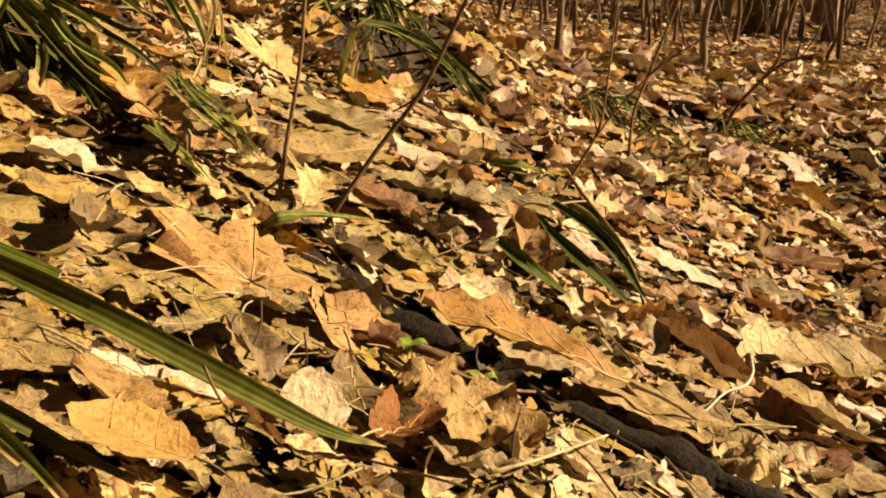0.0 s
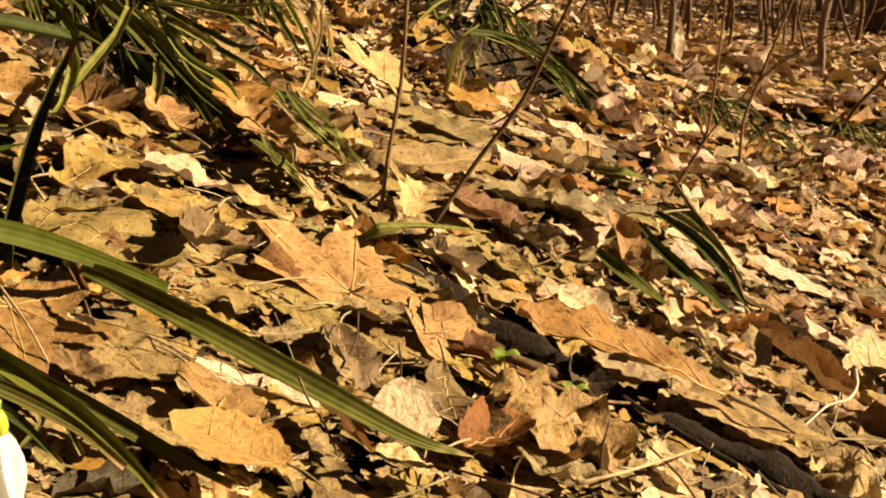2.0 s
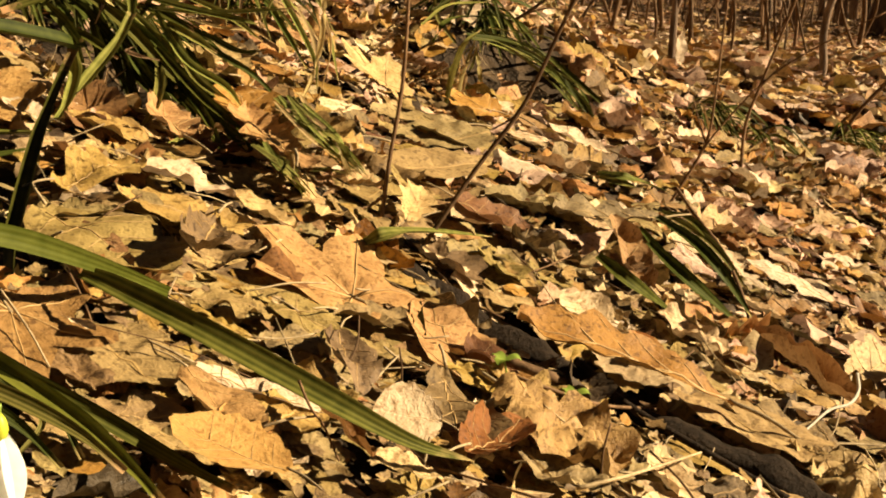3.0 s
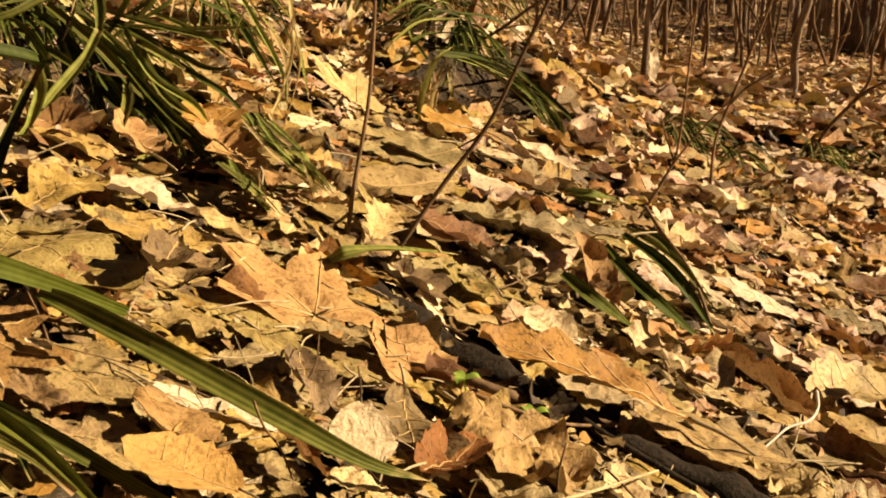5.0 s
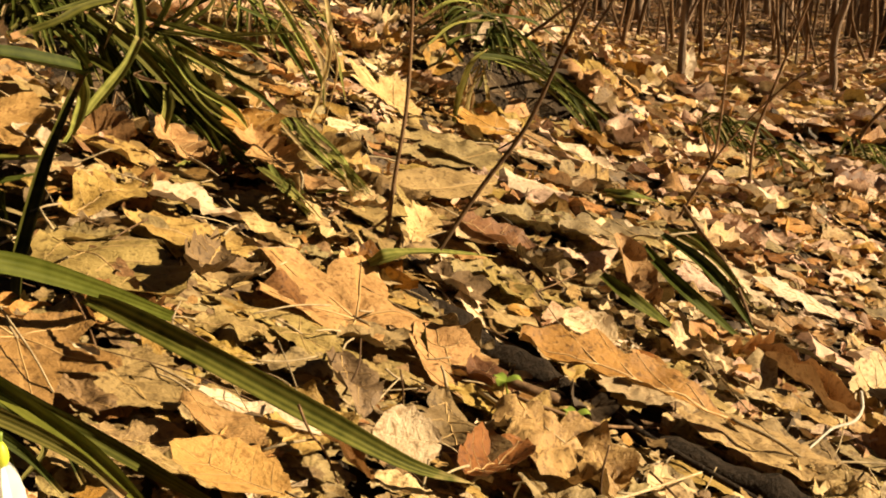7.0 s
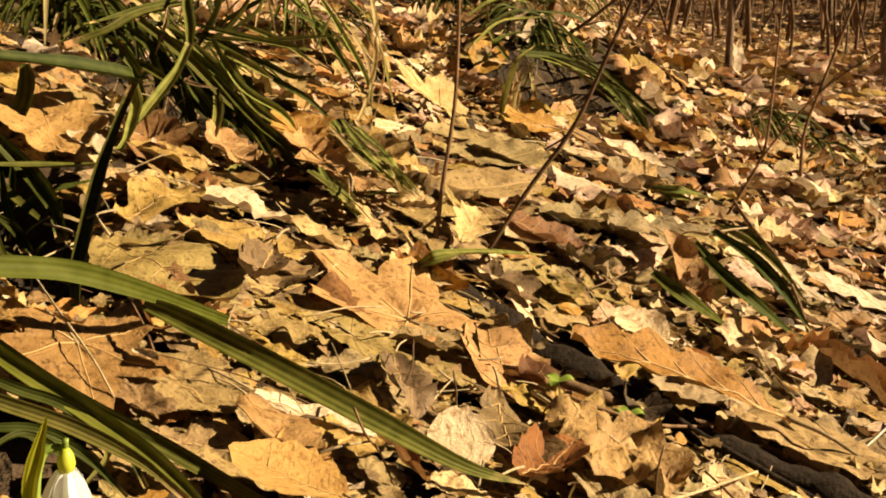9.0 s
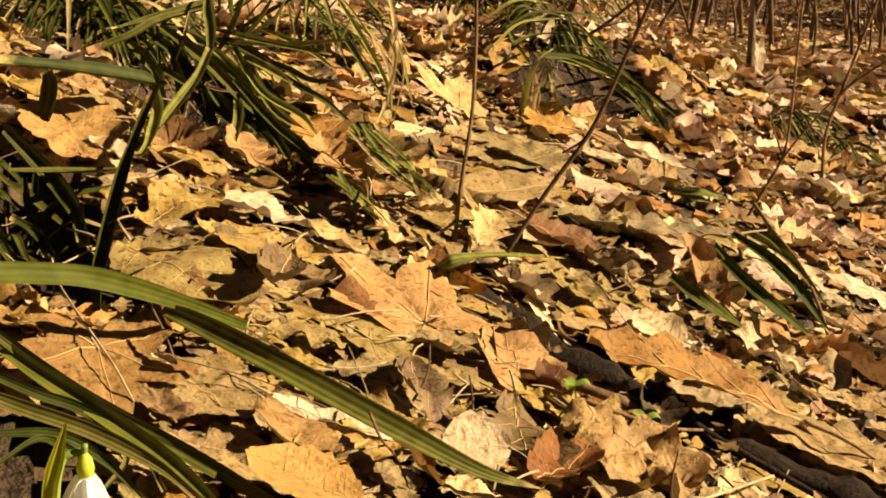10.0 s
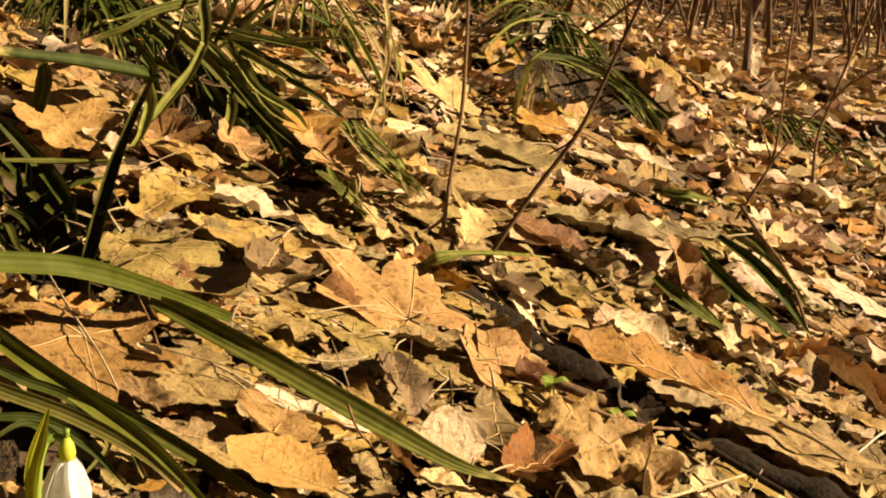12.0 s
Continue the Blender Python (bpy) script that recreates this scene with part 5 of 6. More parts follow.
blade_on(tuft_hollow, [(-0.349, 2.097, 0.179), (-0.302, 2.176, 0.210), (-0.239, 2.257, 0.191)], 0.0090, SEDGE, 0.35, 0.50)
blade_on(tuft_hollow, [(-0.382, 2.099, 0.197), (-0.339, 2.139, 0.229), (-0.291, 2.228, 0.226)], 0.0090, SEDGE_PALE_LIT, 0.35, 0.50)
blade_on(tuft_hollow, [(-0.279, 2.228, 0.211), (-0.210, 2.285, 0.202), (-0.147, 2.333, 0.161)], 0.0080, SEDGE, 0.35, 0.50)
blade_on(tuft_hollow, [(-0.216, 1.596, 0.148), (-0.338, 2.094, 0.169), (-0.356, 2.120, 0.228)], 0.0080, SEDGE_PALE_LIT, 0.35, 0.50)
tuft("dark green sedge tuft on the leafy slope", 0.132, 2.227, 47, 0.170, -30, 40, 0.0054, 0.70, 1.0, 3, 0.10, 0.42)
tuft("sedge tuft fading into dry leaves on the slope", 0.227, 2.189, 33, 0.150, -30, 30, 0.0054, 0.70, 1.0, 4, 0.10, 0.42)
tuft("small sedge tuft between fallen leaves", 0.434, 2.440, 28, 0.160, -40, 30, 0.0048, 0.70, 1.0, 5, 0.10, 0.42)
tuft("green sedge tuft on the crest of the bank", -0.406, 2.487, 47, 0.260, -60, 60, 0.0061, 0.50, 1.0, 6, 0.12, 0.21)
tuft("green sedge tuft on the crest of the bank", -0.515, 2.419, 36, 0.220, -60, 60, 0.0054, 0.50, 1.0, 7, 0.12, 0.21)
tuft("green and straw sedge tuft on the bank", -0.550, 1.637, 28, 0.220, -40, 50, 0.0054, 0.50, 1.0, 8, 0.30, 0.21)
tuft("green and straw sedge tuft on the bank", -0.666, 1.587, 16, 0.240, -60, 60, 0.0061, 0.40, 1.0, 9, 0.20, 0.21)
blade_on(tuft_hollow, [(-0.210, 1.711, 0.164), (-0.137, 1.976, 0.115), (-0.060, 1.877, 0.067), (-0.018, 1.831, 0.016)], 0.0051, SEDGE, 0.40, 0.45)
blade_on(tuft_hollow, [(-0.270, 2.145, 0.145), (-0.154, 2.019, 0.120), (-0.060, 1.878, 0.067), (-0.025, 1.860, 0.021)], 0.0041, SEDGE, 0.40, 0.45)
blade_on(tuft_hollow, [(-0.279, 2.129, 0.148), (-0.172, 2.223, 0.111), (-0.075, 1.915, 0.073), (-0.038, 1.825, 0.020)], 0.0046, SEDGE, 0.40, 0.45)
blade_on(tuft_hollow, [(-0.199, 1.593, 0.161), (-0.137, 1.735, 0.127), (-0.089, 1.937, 0.076), (-0.012, 1.927, 0.018)], 0.0044, SEDGE, 0.40, 0.45)
blade_on(tuft_hollow, [(-0.172, 1.641, 0.155), (-0.115, 1.770, 0.122), (-0.070, 2.004, 0.074), (-0.037, 1.878, 0.025)], 0.0049, SEDGE_PALE_LIT, 0.40, 0.45)
blade_on(tuft_hollow, [(-0.240, 2.208, 0.143), (-0.162, 2.223, 0.112), (-0.094, 1.945, 0.078), (-0.027, 1.835, 0.018)], 0.0055, SEDGE_PALE_LIT, 0.40, 0.45)
blade_on(tuft_hollow, [(-0.218, 1.694, 0.165), (-0.156, 2.005, 0.117), (-0.103, 2.123, 0.073), (-0.032, 1.836, 0.019)], 0.0049, SEDGE, 0.40, 0.45)
blade_on(tuft_hollow, [(-0.242, 2.212, 0.149), (-0.196, 2.230, 0.118), (-0.084, 2.000, 0.075), (-0.039, 1.857, 0.021)], 0.0042, SEDGE, 0.40, 0.45)
blade_on(tuft_hollow, [(-0.189, 1.596, 0.157), (-0.130, 1.762, 0.127), (-0.097, 2.124, 0.074), (-0.035, 1.778, 0.020)], 0.0043, SEDGE_PALE_LIT, 0.40, 0.45)
blade_on(tuft_hollow, [(-0.276, 2.133, 0.147), (-0.123, 1.779, 0.125), (-0.068, 1.812, 0.077), (-0.026, 1.931, 0.020)], 0.0043, SEDGE, 0.40, 0.45)
blade_on(tuft_hollow, [(-0.267, 2.167, 0.148), (-0.145, 2.005, 0.120), (-0.074, 1.903, 0.071), (-0.010, 1.832, 0.016)], 0.0050, SEDGE, 0.40, 0.45)
blade_on(tuft_hollow, [(-0.264, 2.165, 0.145), (-0.139, 1.743, 0.129), (-0.064, 1.979, 0.071), (-0.028, 1.880, 0.024)], 0.0049, SEDGE, 0.40, 0.45)
blade_on(tuft_hollow, [(-0.207, 1.580, 0.069), (-0.229, 1.662, 0.104), (-0.194, 1.584, 0.148)], 0.0071, STRAW, 0.40, 0.45)
blade_on(tuft_hollow, [(-0.204, 1.696, 0.065), (-0.217, 1.574, 0.107), (-0.192, 1.580, 0.147)], 0.0057, SEDGE_PALE_LIT, 0.40, 0.45)
blade_on(tuft_hollow, [(-0.214, 1.703, 0.070), (-0.225, 1.691, 0.107), (-0.204, 1.553, 0.148)], 0.0069, SEDGE_PALE_LIT, 0.40, 0.45)
blade_on(tuft_hollow, [(-0.225, 1.677, 0.071), (-0.209, 1.586, 0.105), (-0.185, 1.611, 0.147)], 0.0051, STRAW, 0.40, 0.45)
blade_on(tuft_hollow, [(-0.191, 1.620, 0.067), (-0.214, 1.606, 0.108), (-0.202, 1.589, 0.152)], 0.0056, STRAW, 0.40, 0.45)
blade_on(tuft_hollow, [(-0.206, 1.583, 0.069), (-0.200, 1.605, 0.103), (-0.200, 1.548, 0.145)], 0.0053, STRAW, 0.40, 0.45)
blade_on(tuft_hollow, [(-0.190, 1.617, 0.066), (-0.215, 1.683, 0.101), (-0.184, 1.609, 0.146)], 0.0057, SEDGE_PALE_LIT, 0.40, 0.45)
blade_on(tuft_hollow, [(-0.240, 1.653, 0.074), (-0.273, 2.097, 0.075), (-0.189, 1.625, 0.150)], 0.0075, SEDGE_PALE_LIT, 0.40, 0.45)
# This tuft and the next three are added to darken the bank with shade.
tuft("dark sedge tuft added to shade a hollow in the bank", -0.297, 2.278, 80, 0.150, -70, 60, 0.0075, 0.60, 1.0, 31, 0.15, 0.06)
tuft("dark sedge tuft high on the bank, added to shade it", -0.589, 1.217, 28, 0.160, -70, 60, 0.0054, 0.60, 1.0, 34, 0.08, 0.03)
tuft("dark sedge tuft high on the bank, added to shade it", -0.640, 1.180, 55, 0.170, -50, 50, 0.0060, 0.55, 1.0, 51, 0.05, 0.03)
tuft("dark sedge tuft high on the bank, added to shade it", -0.740, 1.330, 45, 0.190, -50, 60, 0.0060, 0.50, 1.0, 52, 0.05, 0.03)
tuft("small sedge tuft high on the bank", -0.315, 2.707, 33, 0.200, -40, 50, 0.0054, 0.50, 1.0, 12, 0.12, 0.21)
tuft("dense dark green sedge tuft arching over the bank", -0.557, 1.261, 19, 0.160, -50, 50, 0.0048, 0.75, 1.0, 21, 0.08, 0.08)
tuft("dense dark green sedge tuft arching over the bank", -0.476, 1.208, 19, 0.150, -40, 40, 0.0048, 0.80, 1.0, 22, 0.06, 0.08)
# No light blades here: the hollow's shade is put into the blade colour.
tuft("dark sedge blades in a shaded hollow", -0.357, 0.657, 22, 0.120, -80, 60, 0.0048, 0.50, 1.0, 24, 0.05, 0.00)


# ---- upright twigs and saplings ----
sprig("thin dark brown upright twig rooted in dry leaves", [([(-0.133, 0.852, 0.045), (-0.132, 0.862, 0.094), (-0.128, 0.870, 0.147), (-0.128, 0.873, 0.191), (-0.129, 0.873, 0.226), (-0.132, 0.870, 0.287)], 0.0019, 0.0012), ([(-0.133, 0.857, 0.072), (-0.144, 0.853, 0.063), (-0.163, 0.830, 0.059)], 0.0014, 0.0007)], TWIG, "twig", "twig")
sprig("slanting dark brown twig rooted in dry leaves", [([(-0.112, 0.845, 0.025), (-0.100, 0.851, 0.041), (-0.070, 0.867, 0.096), (-0.041, 0.877, 0.144), (-0.021, 0.883, 0.198), (-0.007, 0.884, 0.236), (0.012, 0.883, 0.290)], 0.0020, 0.0013), ([(-0.041, 0.877, 0.144), (-0.048, 0.875, 0.134), (-0.061, 0.873, 0.125)], 0.0012, 0.0006), ([(-0.019, 0.883, 0.202), (-0.015, 0.884, 0.220), (-0.019, 0.883, 0.239)], 0.0014, 0.0008)], TWIG, "twig", "twig")
sprig("forked dark brown twig rooted among sedge", [([(0.075, 1.412, -0.027), (0.094, 1.418, 0.012), (0.118, 1.425, 0.067), (0.122, 1.429, 0.117), (0.122, 1.433, 0.179), (0.122, 1.433, 0.256), (0.124, 1.431, 0.312)], 0.0019, 0.0011), ([(0.104, 1.421, 0.036), (0.133, 1.426, 0.089), (0.182, 1.427, 0.152), (0.238, 1.422, 0.196), (0.291, 1.414, 0.231)], 0.0013, 0.0008), ([(0.118, 1.425, 0.067), (0.107, 1.428, 0.092), (0.097, 1.431, 0.118)], 0.0012, 0.0007)], TWIG, "twig", "twig")
sprig("thin brown upright twig in the leaf litter", [([(0.206, 1.906, -0.046), (0.203, 1.918, 0.043), (0.217, 1.922, 0.106), (0.237, 1.923, 0.183), (0.260, 1.920, 0.275), (0.275, 1.915, 0.352)], 0.0028, 0.0018), ([(0.217, 1.922, 0.106), (0.239, 1.921, 0.135), (0.253, 1.920, 0.154)], 0.0020, 0.0010)], TWIG, "twig", "twig")
sprig("curved pale brown twig arching over dry leaves", [([(0.438, 2.446, -0.035), (0.457, 2.448, 0.031), (0.498, 2.444, 0.093), (0.541, 2.437, 0.138), (0.601, 2.424, 0.162)], 0.0045, 0.0026), ([(0.498, 2.444, 0.093), (0.528, 2.440, 0.148), (0.525, 2.442, 0.204), (0.541, 2.438, 0.273)], 0.0036, 0.0022)], TWIG, "twig", "twig")
sprig("slender sapling stem with a pale leaf caught at its foot", [([(0.095, 3.197, 0.036), (0.099, 3.199, 0.079), (0.096, 3.202, 0.154), (0.093, 3.203, 0.228), (0.094, 3.200, 0.346), (0.071, 3.180, 0.600)], 0.0125, 0.0080), ([(0.094, 3.203, 0.198), (0.113, 3.202, 0.259), (0.148, 3.199, 0.335)], 0.0060, 0.0030)], BARK, "sapling", "sapling")
caught = leaf("oval", 0.118, 3.153, 135, 0.10, 0.36, "bleached", 0.3, 0.2, 0.07, 70, 0, 0.06)
sprig("slender bowed sapling stem in the leaf litter", [([(0.526, 3.480, 0.022), (0.533, 3.483, 0.087), (0.522, 3.487, 0.166), (0.525, 3.486, 0.246), (0.540, 3.482, 0.341), (0.517, 3.464, 0.628)], 0.0130, 0.0090)], BARK, "sapling", "sapling")
sprig("thin bare sapling standing in fallen leaves", [([(0.334, 4.433, 0.031), (0.335, 4.437, 0.178), (0.316, 4.438, 0.313), (0.320, 4.433, 0.448), (0.305, 4.396, 0.836)], 0.0060, 0.0036)], TWIG, "bare_sapling", "sapling", "bare saplings")
sprig("thin bare sapling standing in fallen leaves", [([(0.619, 6.423, 0.017), (0.628, 6.425, 0.210), (0.610, 6.425, 0.386), (0.623, 6.417, 0.563), (0.625, 6.369, 1.070)], 0.0080, 0.0048)], TWIG, "bare_sapling", "sapling", "bare saplings")
sprig("thin bare sapling standing in fallen leaves", [([(0.755, 6.062, 0.015), (0.747, 6.067, 0.204), (0.714, 6.069, 0.378), (0.709, 6.062, 0.552), (0.662, 6.019, 1.053)], 0.0100, 0.0060)], TWIG, "bare_sapling", "sapling", "bare saplings")
sprig("thin bare sapling standing in fallen leaves", [([(-0.301, 10.498, 0.051), (-0.261, 10.501, 0.282), (-0.269, 10.497, 0.488), (-0.223, 10.491, 0.696), (-0.144, 10.448, 1.299)], 0.0110, 0.0066)], TWIG, "bare_sapling", "sapling", "bare saplings")
sprig("thin bare sapling standing in fallen leaves", [([(0.579, 5.489, -0.000), (0.554, 5.495, 0.179), (0.506, 5.499, 0.344), (0.485, 5.494, 0.510), (0.393, 5.455, 0.987)], 0.0100, 0.0060)], TWIG, "bare_sapling", "sapling", "bare saplings")
sprig("thin bare sapling standing in fallen leaves", [([(-0.660, 11.238, 0.103), (-0.645, 11.239, 0.319), (-0.681, 11.234, 0.509), (-0.657, 11.229, 0.701), (-0.651, 11.191, 1.260)], 0.0160, 0.0096)], TWIG, "bare_sapling", "sapling", "bare saplings")
sprig("thin bare sapling standing in fallen leaves", [([(1.439, 8.286, 0.012), (1.444, 8.288, 0.257), (1.415, 8.289, 0.482), (1.424, 8.277, 0.705), (1.403, 8.217, 1.350)], 0.0200, 0.0120)], TWIG, "bare_sapling", "sapling", "bare saplings")
sprig("thin bare sapling standing in fallen leaves", [([(0.063, 5.972, 0.016), (0.047, 5.975, 0.186), (0.004, 5.974, 0.342), (-0.008, 5.969, 0.498), (-0.074, 5.929, 0.950)], 0.0080, 0.0048)], TWIG, "bare_sapling", "sapling", "bare saplings")
sprig("brown fallen branch leaning out of the sedge", [([(-0.322, 2.253, 0.111), (-0.260, 2.264, 0.146), (-0.198, 2.273, 0.186), (-0.149, 2.279, 0.228), (-0.104, 2.282, 0.265), (-0.051, 2.283, 0.321)], 0.0042, 0.0024), ([(-0.198, 2.273, 0.186), (-0.156, 2.278, 0.198), (-0.113, 2.281, 0.196)], 0.0020, 0.0010)], TWIG, "twig", "twig")


# ---- a rotten branch half sunk in the litter, with its shade put into the bark colour ----
def rotten_branch():
    ends = [(-0.118, 0.800), (-0.082, 0.788), (-0.045, 0.774), (0.0, 0.756), (0.048, 0.733), (0.090, 0.712), (0.132, 0.692), (0.172, 0.676), (0.212, 0.660), (0.270, 0.640)]
    line = curve_through([(x, y, ground_height(x, y) * 0.5 + (0.004 - 0.235 * x) * 0.5 - 0.001) for x, y in ends], 6)
    x, y, z = line[0]
    thing = empty("fallen_branch", x, y, z, "rotten branch half sunk in dry leaves, darkened for shade", "branch")
    verts, faces, uvs = tube(line, [0.0118 + 0.0016 * math.sin(0.9 * i) + 0.001 * math.sin(2.3 * i) for i in range(len(line))], 18)
    centres = np.repeat(np.array(line), 18, axis=0)
    out = np.array(verts) - centres
    grain = np.array([1 + 0.30 * noise.noise((p[0] * 22, (k % 18) * 0.9, 3.1)) + 0.14 * noise.noise((p[0] * 90, (k % 18) * 1.7, 8.2)) for k, p in enumerate(centres)])
    part("bark", mesh_of("bark", centres + out * grain[:, None], faces, uvs, [ROTTEN_SHADED]), thing)
    stem_on(thing, "side_branch", [(0.02, 0.746, 0.004), (0.05, 0.705, -0.004), (0.09, 0.675, -0.012), (0.14, 0.655, -0.026)], 0.0032, 0.0018, ROTTEN_SHADED)


rotten_branch()

# ---- sticks and straws on the ground ----
sprig("dark bent stick lying across sedge blades", [([(0.089, 1.341, 0.023), (0.109, 1.259, 0.009), (0.133, 1.181, -0.007), (0.144, 1.072, -0.018), (0.150, 1.034, -0.032)], 0.0022, 0.0014)], TWIG, "stick", "stick")
sprig("dry straw-coloured stalk lying on dry leaves", [([(0.033, 0.533, 0.017), (0.055, 0.553, 0.018), (0.091, 0.636, -0.000)], 0.0010, 0.0006)], TWIG_PALE, "stick", "stick")
sprig("thin pale twig lying on dry leaves", [([(0.157, 0.751, -0.032), (0.195, 0.789, -0.041), (0.238, 0.824, -0.051)], 0.0009, 0.0006)], TWIG_PALE, "stick", "stick")
sprig("thin brown stalk standing up from dry leaves", [([(0.043, 0.568, 0.004), (0.042, 0.563, 0.021), (0.044, 0.567, 0.035)], 0.0007, 0.0005)], TWIG, "stick", "stick")
sprig("thin brown stalk standing up from dry leaves", [([(-0.057, 0.587, 0.027), (-0.056, 0.581, 0.042), (-0.058, 0.581, 0.053)], 0.0006, 0.0005)], TWIG, "stick", "stick")
sprig("bleached crooked root lying on dry leaves", [([(0.209, 0.869, -0.019), (0.208, 0.852, -0.026), (0.199, 0.829, -0.028), (0.183, 0.808, -0.027), (0.171, 0.786, -0.029), (0.163, 0.770, -0.030)], 0.0014, 0.0007)], ROOT, "root", "root")
sprig("thin dry stalk lying on dry leaves", [([(0.122, 0.730, -0.027), (0.135, 0.723, -0.031), (0.147, 0.699, -0.030)], 0.0008, 0.0005)], TWIG_PALE, "stick", "stick")
sprig("long dark stem lying among dry leaves", [([(-0.015, 0.638, 0.028), (0.009, 0.634, 0.024), (0.039, 0.655, 0.011), (0.079, 0.764, -0.027), (0.116, 0.739, -0.029)], 0.0014, 0.0007)], TWIG, "stick", "stick")
sprig("thin brown leaf stalk over dry leaves", [([(-0.336, 0.651, 0.066), (-0.213, 0.490, 0.092), (-0.176, 0.456, 0.084), (-0.161, 0.446, 0.073)], 0.0006, 0.0004)], TWIG_PALE, "stick", "stick")
sprig("thin dark stalk curling over sedge", [([(-0.072, 0.467, 0.073), (-0.065, 0.460, 0.066), (-0.064, 0.477, 0.052), (-0.058, 0.479, 0.038)], 0.0006, 0.0004)], TWIG, "stick", "stick")
sprig("short dry twig on dry leaves", [([(-0.084, 0.461, 0.055), (-0.076, 0.467, 0.057), (-0.073, 0.496, 0.048)], 0.0007, 0.0005)], TWIG_PALE, "stick", "stick")
sprig("forked dry stalk on dry leaves", [([(-0.080, 0.560, 0.044), (-0.076, 0.570, 0.055), (-0.082, 0.596, 0.061)], 0.0007, 0.0004)], TWIG, "stick", "stick")
sprig("dark twig half buried in dry leaves", [([(-0.027, 0.894, 0.019), (-0.013, 0.920, 0.021), (0.005, 1.004, 0.016)], 0.0007, 0.0005)], TWIG, "stick", "stick")
sprig("thin stick lying in the leaf litter", [([(0.166, 0.982, -0.034), (0.181, 0.891, -0.030), (0.211, 0.876, -0.037)], 0.0008, 0.0005)], TWIG, "stick", "stick")
sprig("thin stick lying in the leaf litter", [([(0.261, 1.045, -0.049), (0.284, 0.995, -0.055), (0.345, 1.033, -0.080)], 0.0014, 0.0007)], TWIG, "stick", "stick")
sprig("thick dark stem lying among dry leaves", [([(-0.015, 0.652, 0.030), (0.015, 0.666, 0.018), (0.051, 0.765, -0.024), (0.086, 0.761, -0.028), (0.112, 0.735, -0.029), (0.140, 0.717, -0.036)], 0.0032, 0.0022)], TWIG, "stick", "stick")
sprig("dry straw on dry leaves", [([(-0.065, 0.558, 0.041), (-0.064, 0.586, 0.041), (-0.064, 0.617, 0.038)], 0.0006, 0.0004)], TWIG_PALE, "stick", "stick")


# ---- a snowdrop beside the sedge ----
SNOWDROP_STALK = [(-0.114, 0.320, 0.0820), (-0.116, 0.325, 0.0930), (-0.117, 0.330, 0.1020), (-0.115, 0.332, 0.1040), (-0.113, 0.333, 0.1040), (-0.112, 0.333, 0.1020)]
SNOWDROP_HEAD = (-0.1112, 0.3326, 0.1010)
SNOWDROP_SPATHE = [(-0.113, 0.318, 0.0880), (-0.115, 0.322, 0.0980), (-0.115, 0.326, 0.1060), (-0.115, 0.330, 0.1140)]
SPROUT_PLACES = [(0.024, 0.637, 0.021), (-0.013, 0.633, 0.036)]


def snowdrop():
    head = Vector(SNOWDROP_HEAD)
    stalk = list(SNOWDROP_STALK)
    x, y, _ = stalk[0]
    stalk[0] = (x, y, ground_height(x, y) - 0.002)
    thing = empty("snowdrop", x, y, stalk[0][2], "white nodding snowdrop with a yellow-green ovary beside sedge", "flower")
    stem_on(thing, "stalk", stalk + [tuple(head + Vector((0, 0, 0.006)))], 0.0016, 0.0009, STALK, "green stalk", 7, 5)
    v, f, u = ribbon(SNOWDROP_SPATHE, 0.0046, 0.2, 6, 0.1)
    part("spathe", mesh_of("spathe", v, f, u, [YOUNG]), thing, "yellow-green sheath")
    line = [tuple(head + Vector((0, 0, 0.0034 - 0.00085 * k))) for k in range(9)]
    girth = [0.0008, 0.0014, 0.0019, 0.0022, 0.0024, 0.0025, 0.0024, 0.0022, 0.0018]
    v, f, u = tube(line, girth, 10)
    part("ovary", mesh_of("ovary", v, f, u, [OVARY]), thing, "yellow-green ovary")
    for ring, (count, length, wide, open_out) in enumerate(((3, 0.025, 0.0150, 0.20), (3, 0.013, 0.009, 0.12))):
        for k in range(count):
            a = radians(120 * k + 60 * ring - 80)
            verts, faces, uvs = [], [], []
            for i in range(9):
                s = i / 8
                w = 0.5 * wide * (math.sin(math.pi * (0.08 + 0.88 * s)) ** 0.7)
                out = 0.0015 + length * open_out * math.sin(1.5 * s)
                for j in range(5):
                    t = (j - 2) / 2
                    side, depth = w * t, out - 0.55 * w * t * t
                    verts.append((head.x + depth * math.cos(a) - side * math.sin(a), head.y + depth * math.sin(a) + side * math.cos(a), head.z - 0.0030 - length * s))
                    uvs.append((s, 0.5 + 0.5 * t))
            faces = [(i * 5 + j, i * 5 + j + 1, i * 5 + j + 6, i * 5 + j + 5) for i in range(8) for j in range(4)]
            part("petal", mesh_of("petal", verts, faces, uvs, [PETAL]), thing, "white petal")


snowdrop()


def sprout(x, y, z):
    ground = ground_height(x, y)
    thing = empty("seedling", x, y, ground, "tiny bright green seedling between dry leaves", "seedling", "seedlings")
    stem_on(thing, "stem", [(x, y, ground), (x + 0.002, y, ground + 0.01), (x, y, z)], 0.0008, 0.0006, STALK)
    for a in (20, 140, 255):
        c, s = math.cos(radians(a)), math.sin(radians(a))
        v, f, u = ribbon([(x, y, z), (x + 0.006 * c, y + 0.006 * s, z + 0.002), (x + 0.009 * c, y + 0.009 * s, z)], 0.006, 0.15, 4, 0.9)
        part("leaflet", mesh_of("leaflet", v, f, u, [STALK]), thing)


for place in SPROUT_PLACES:
    sprout(*place)


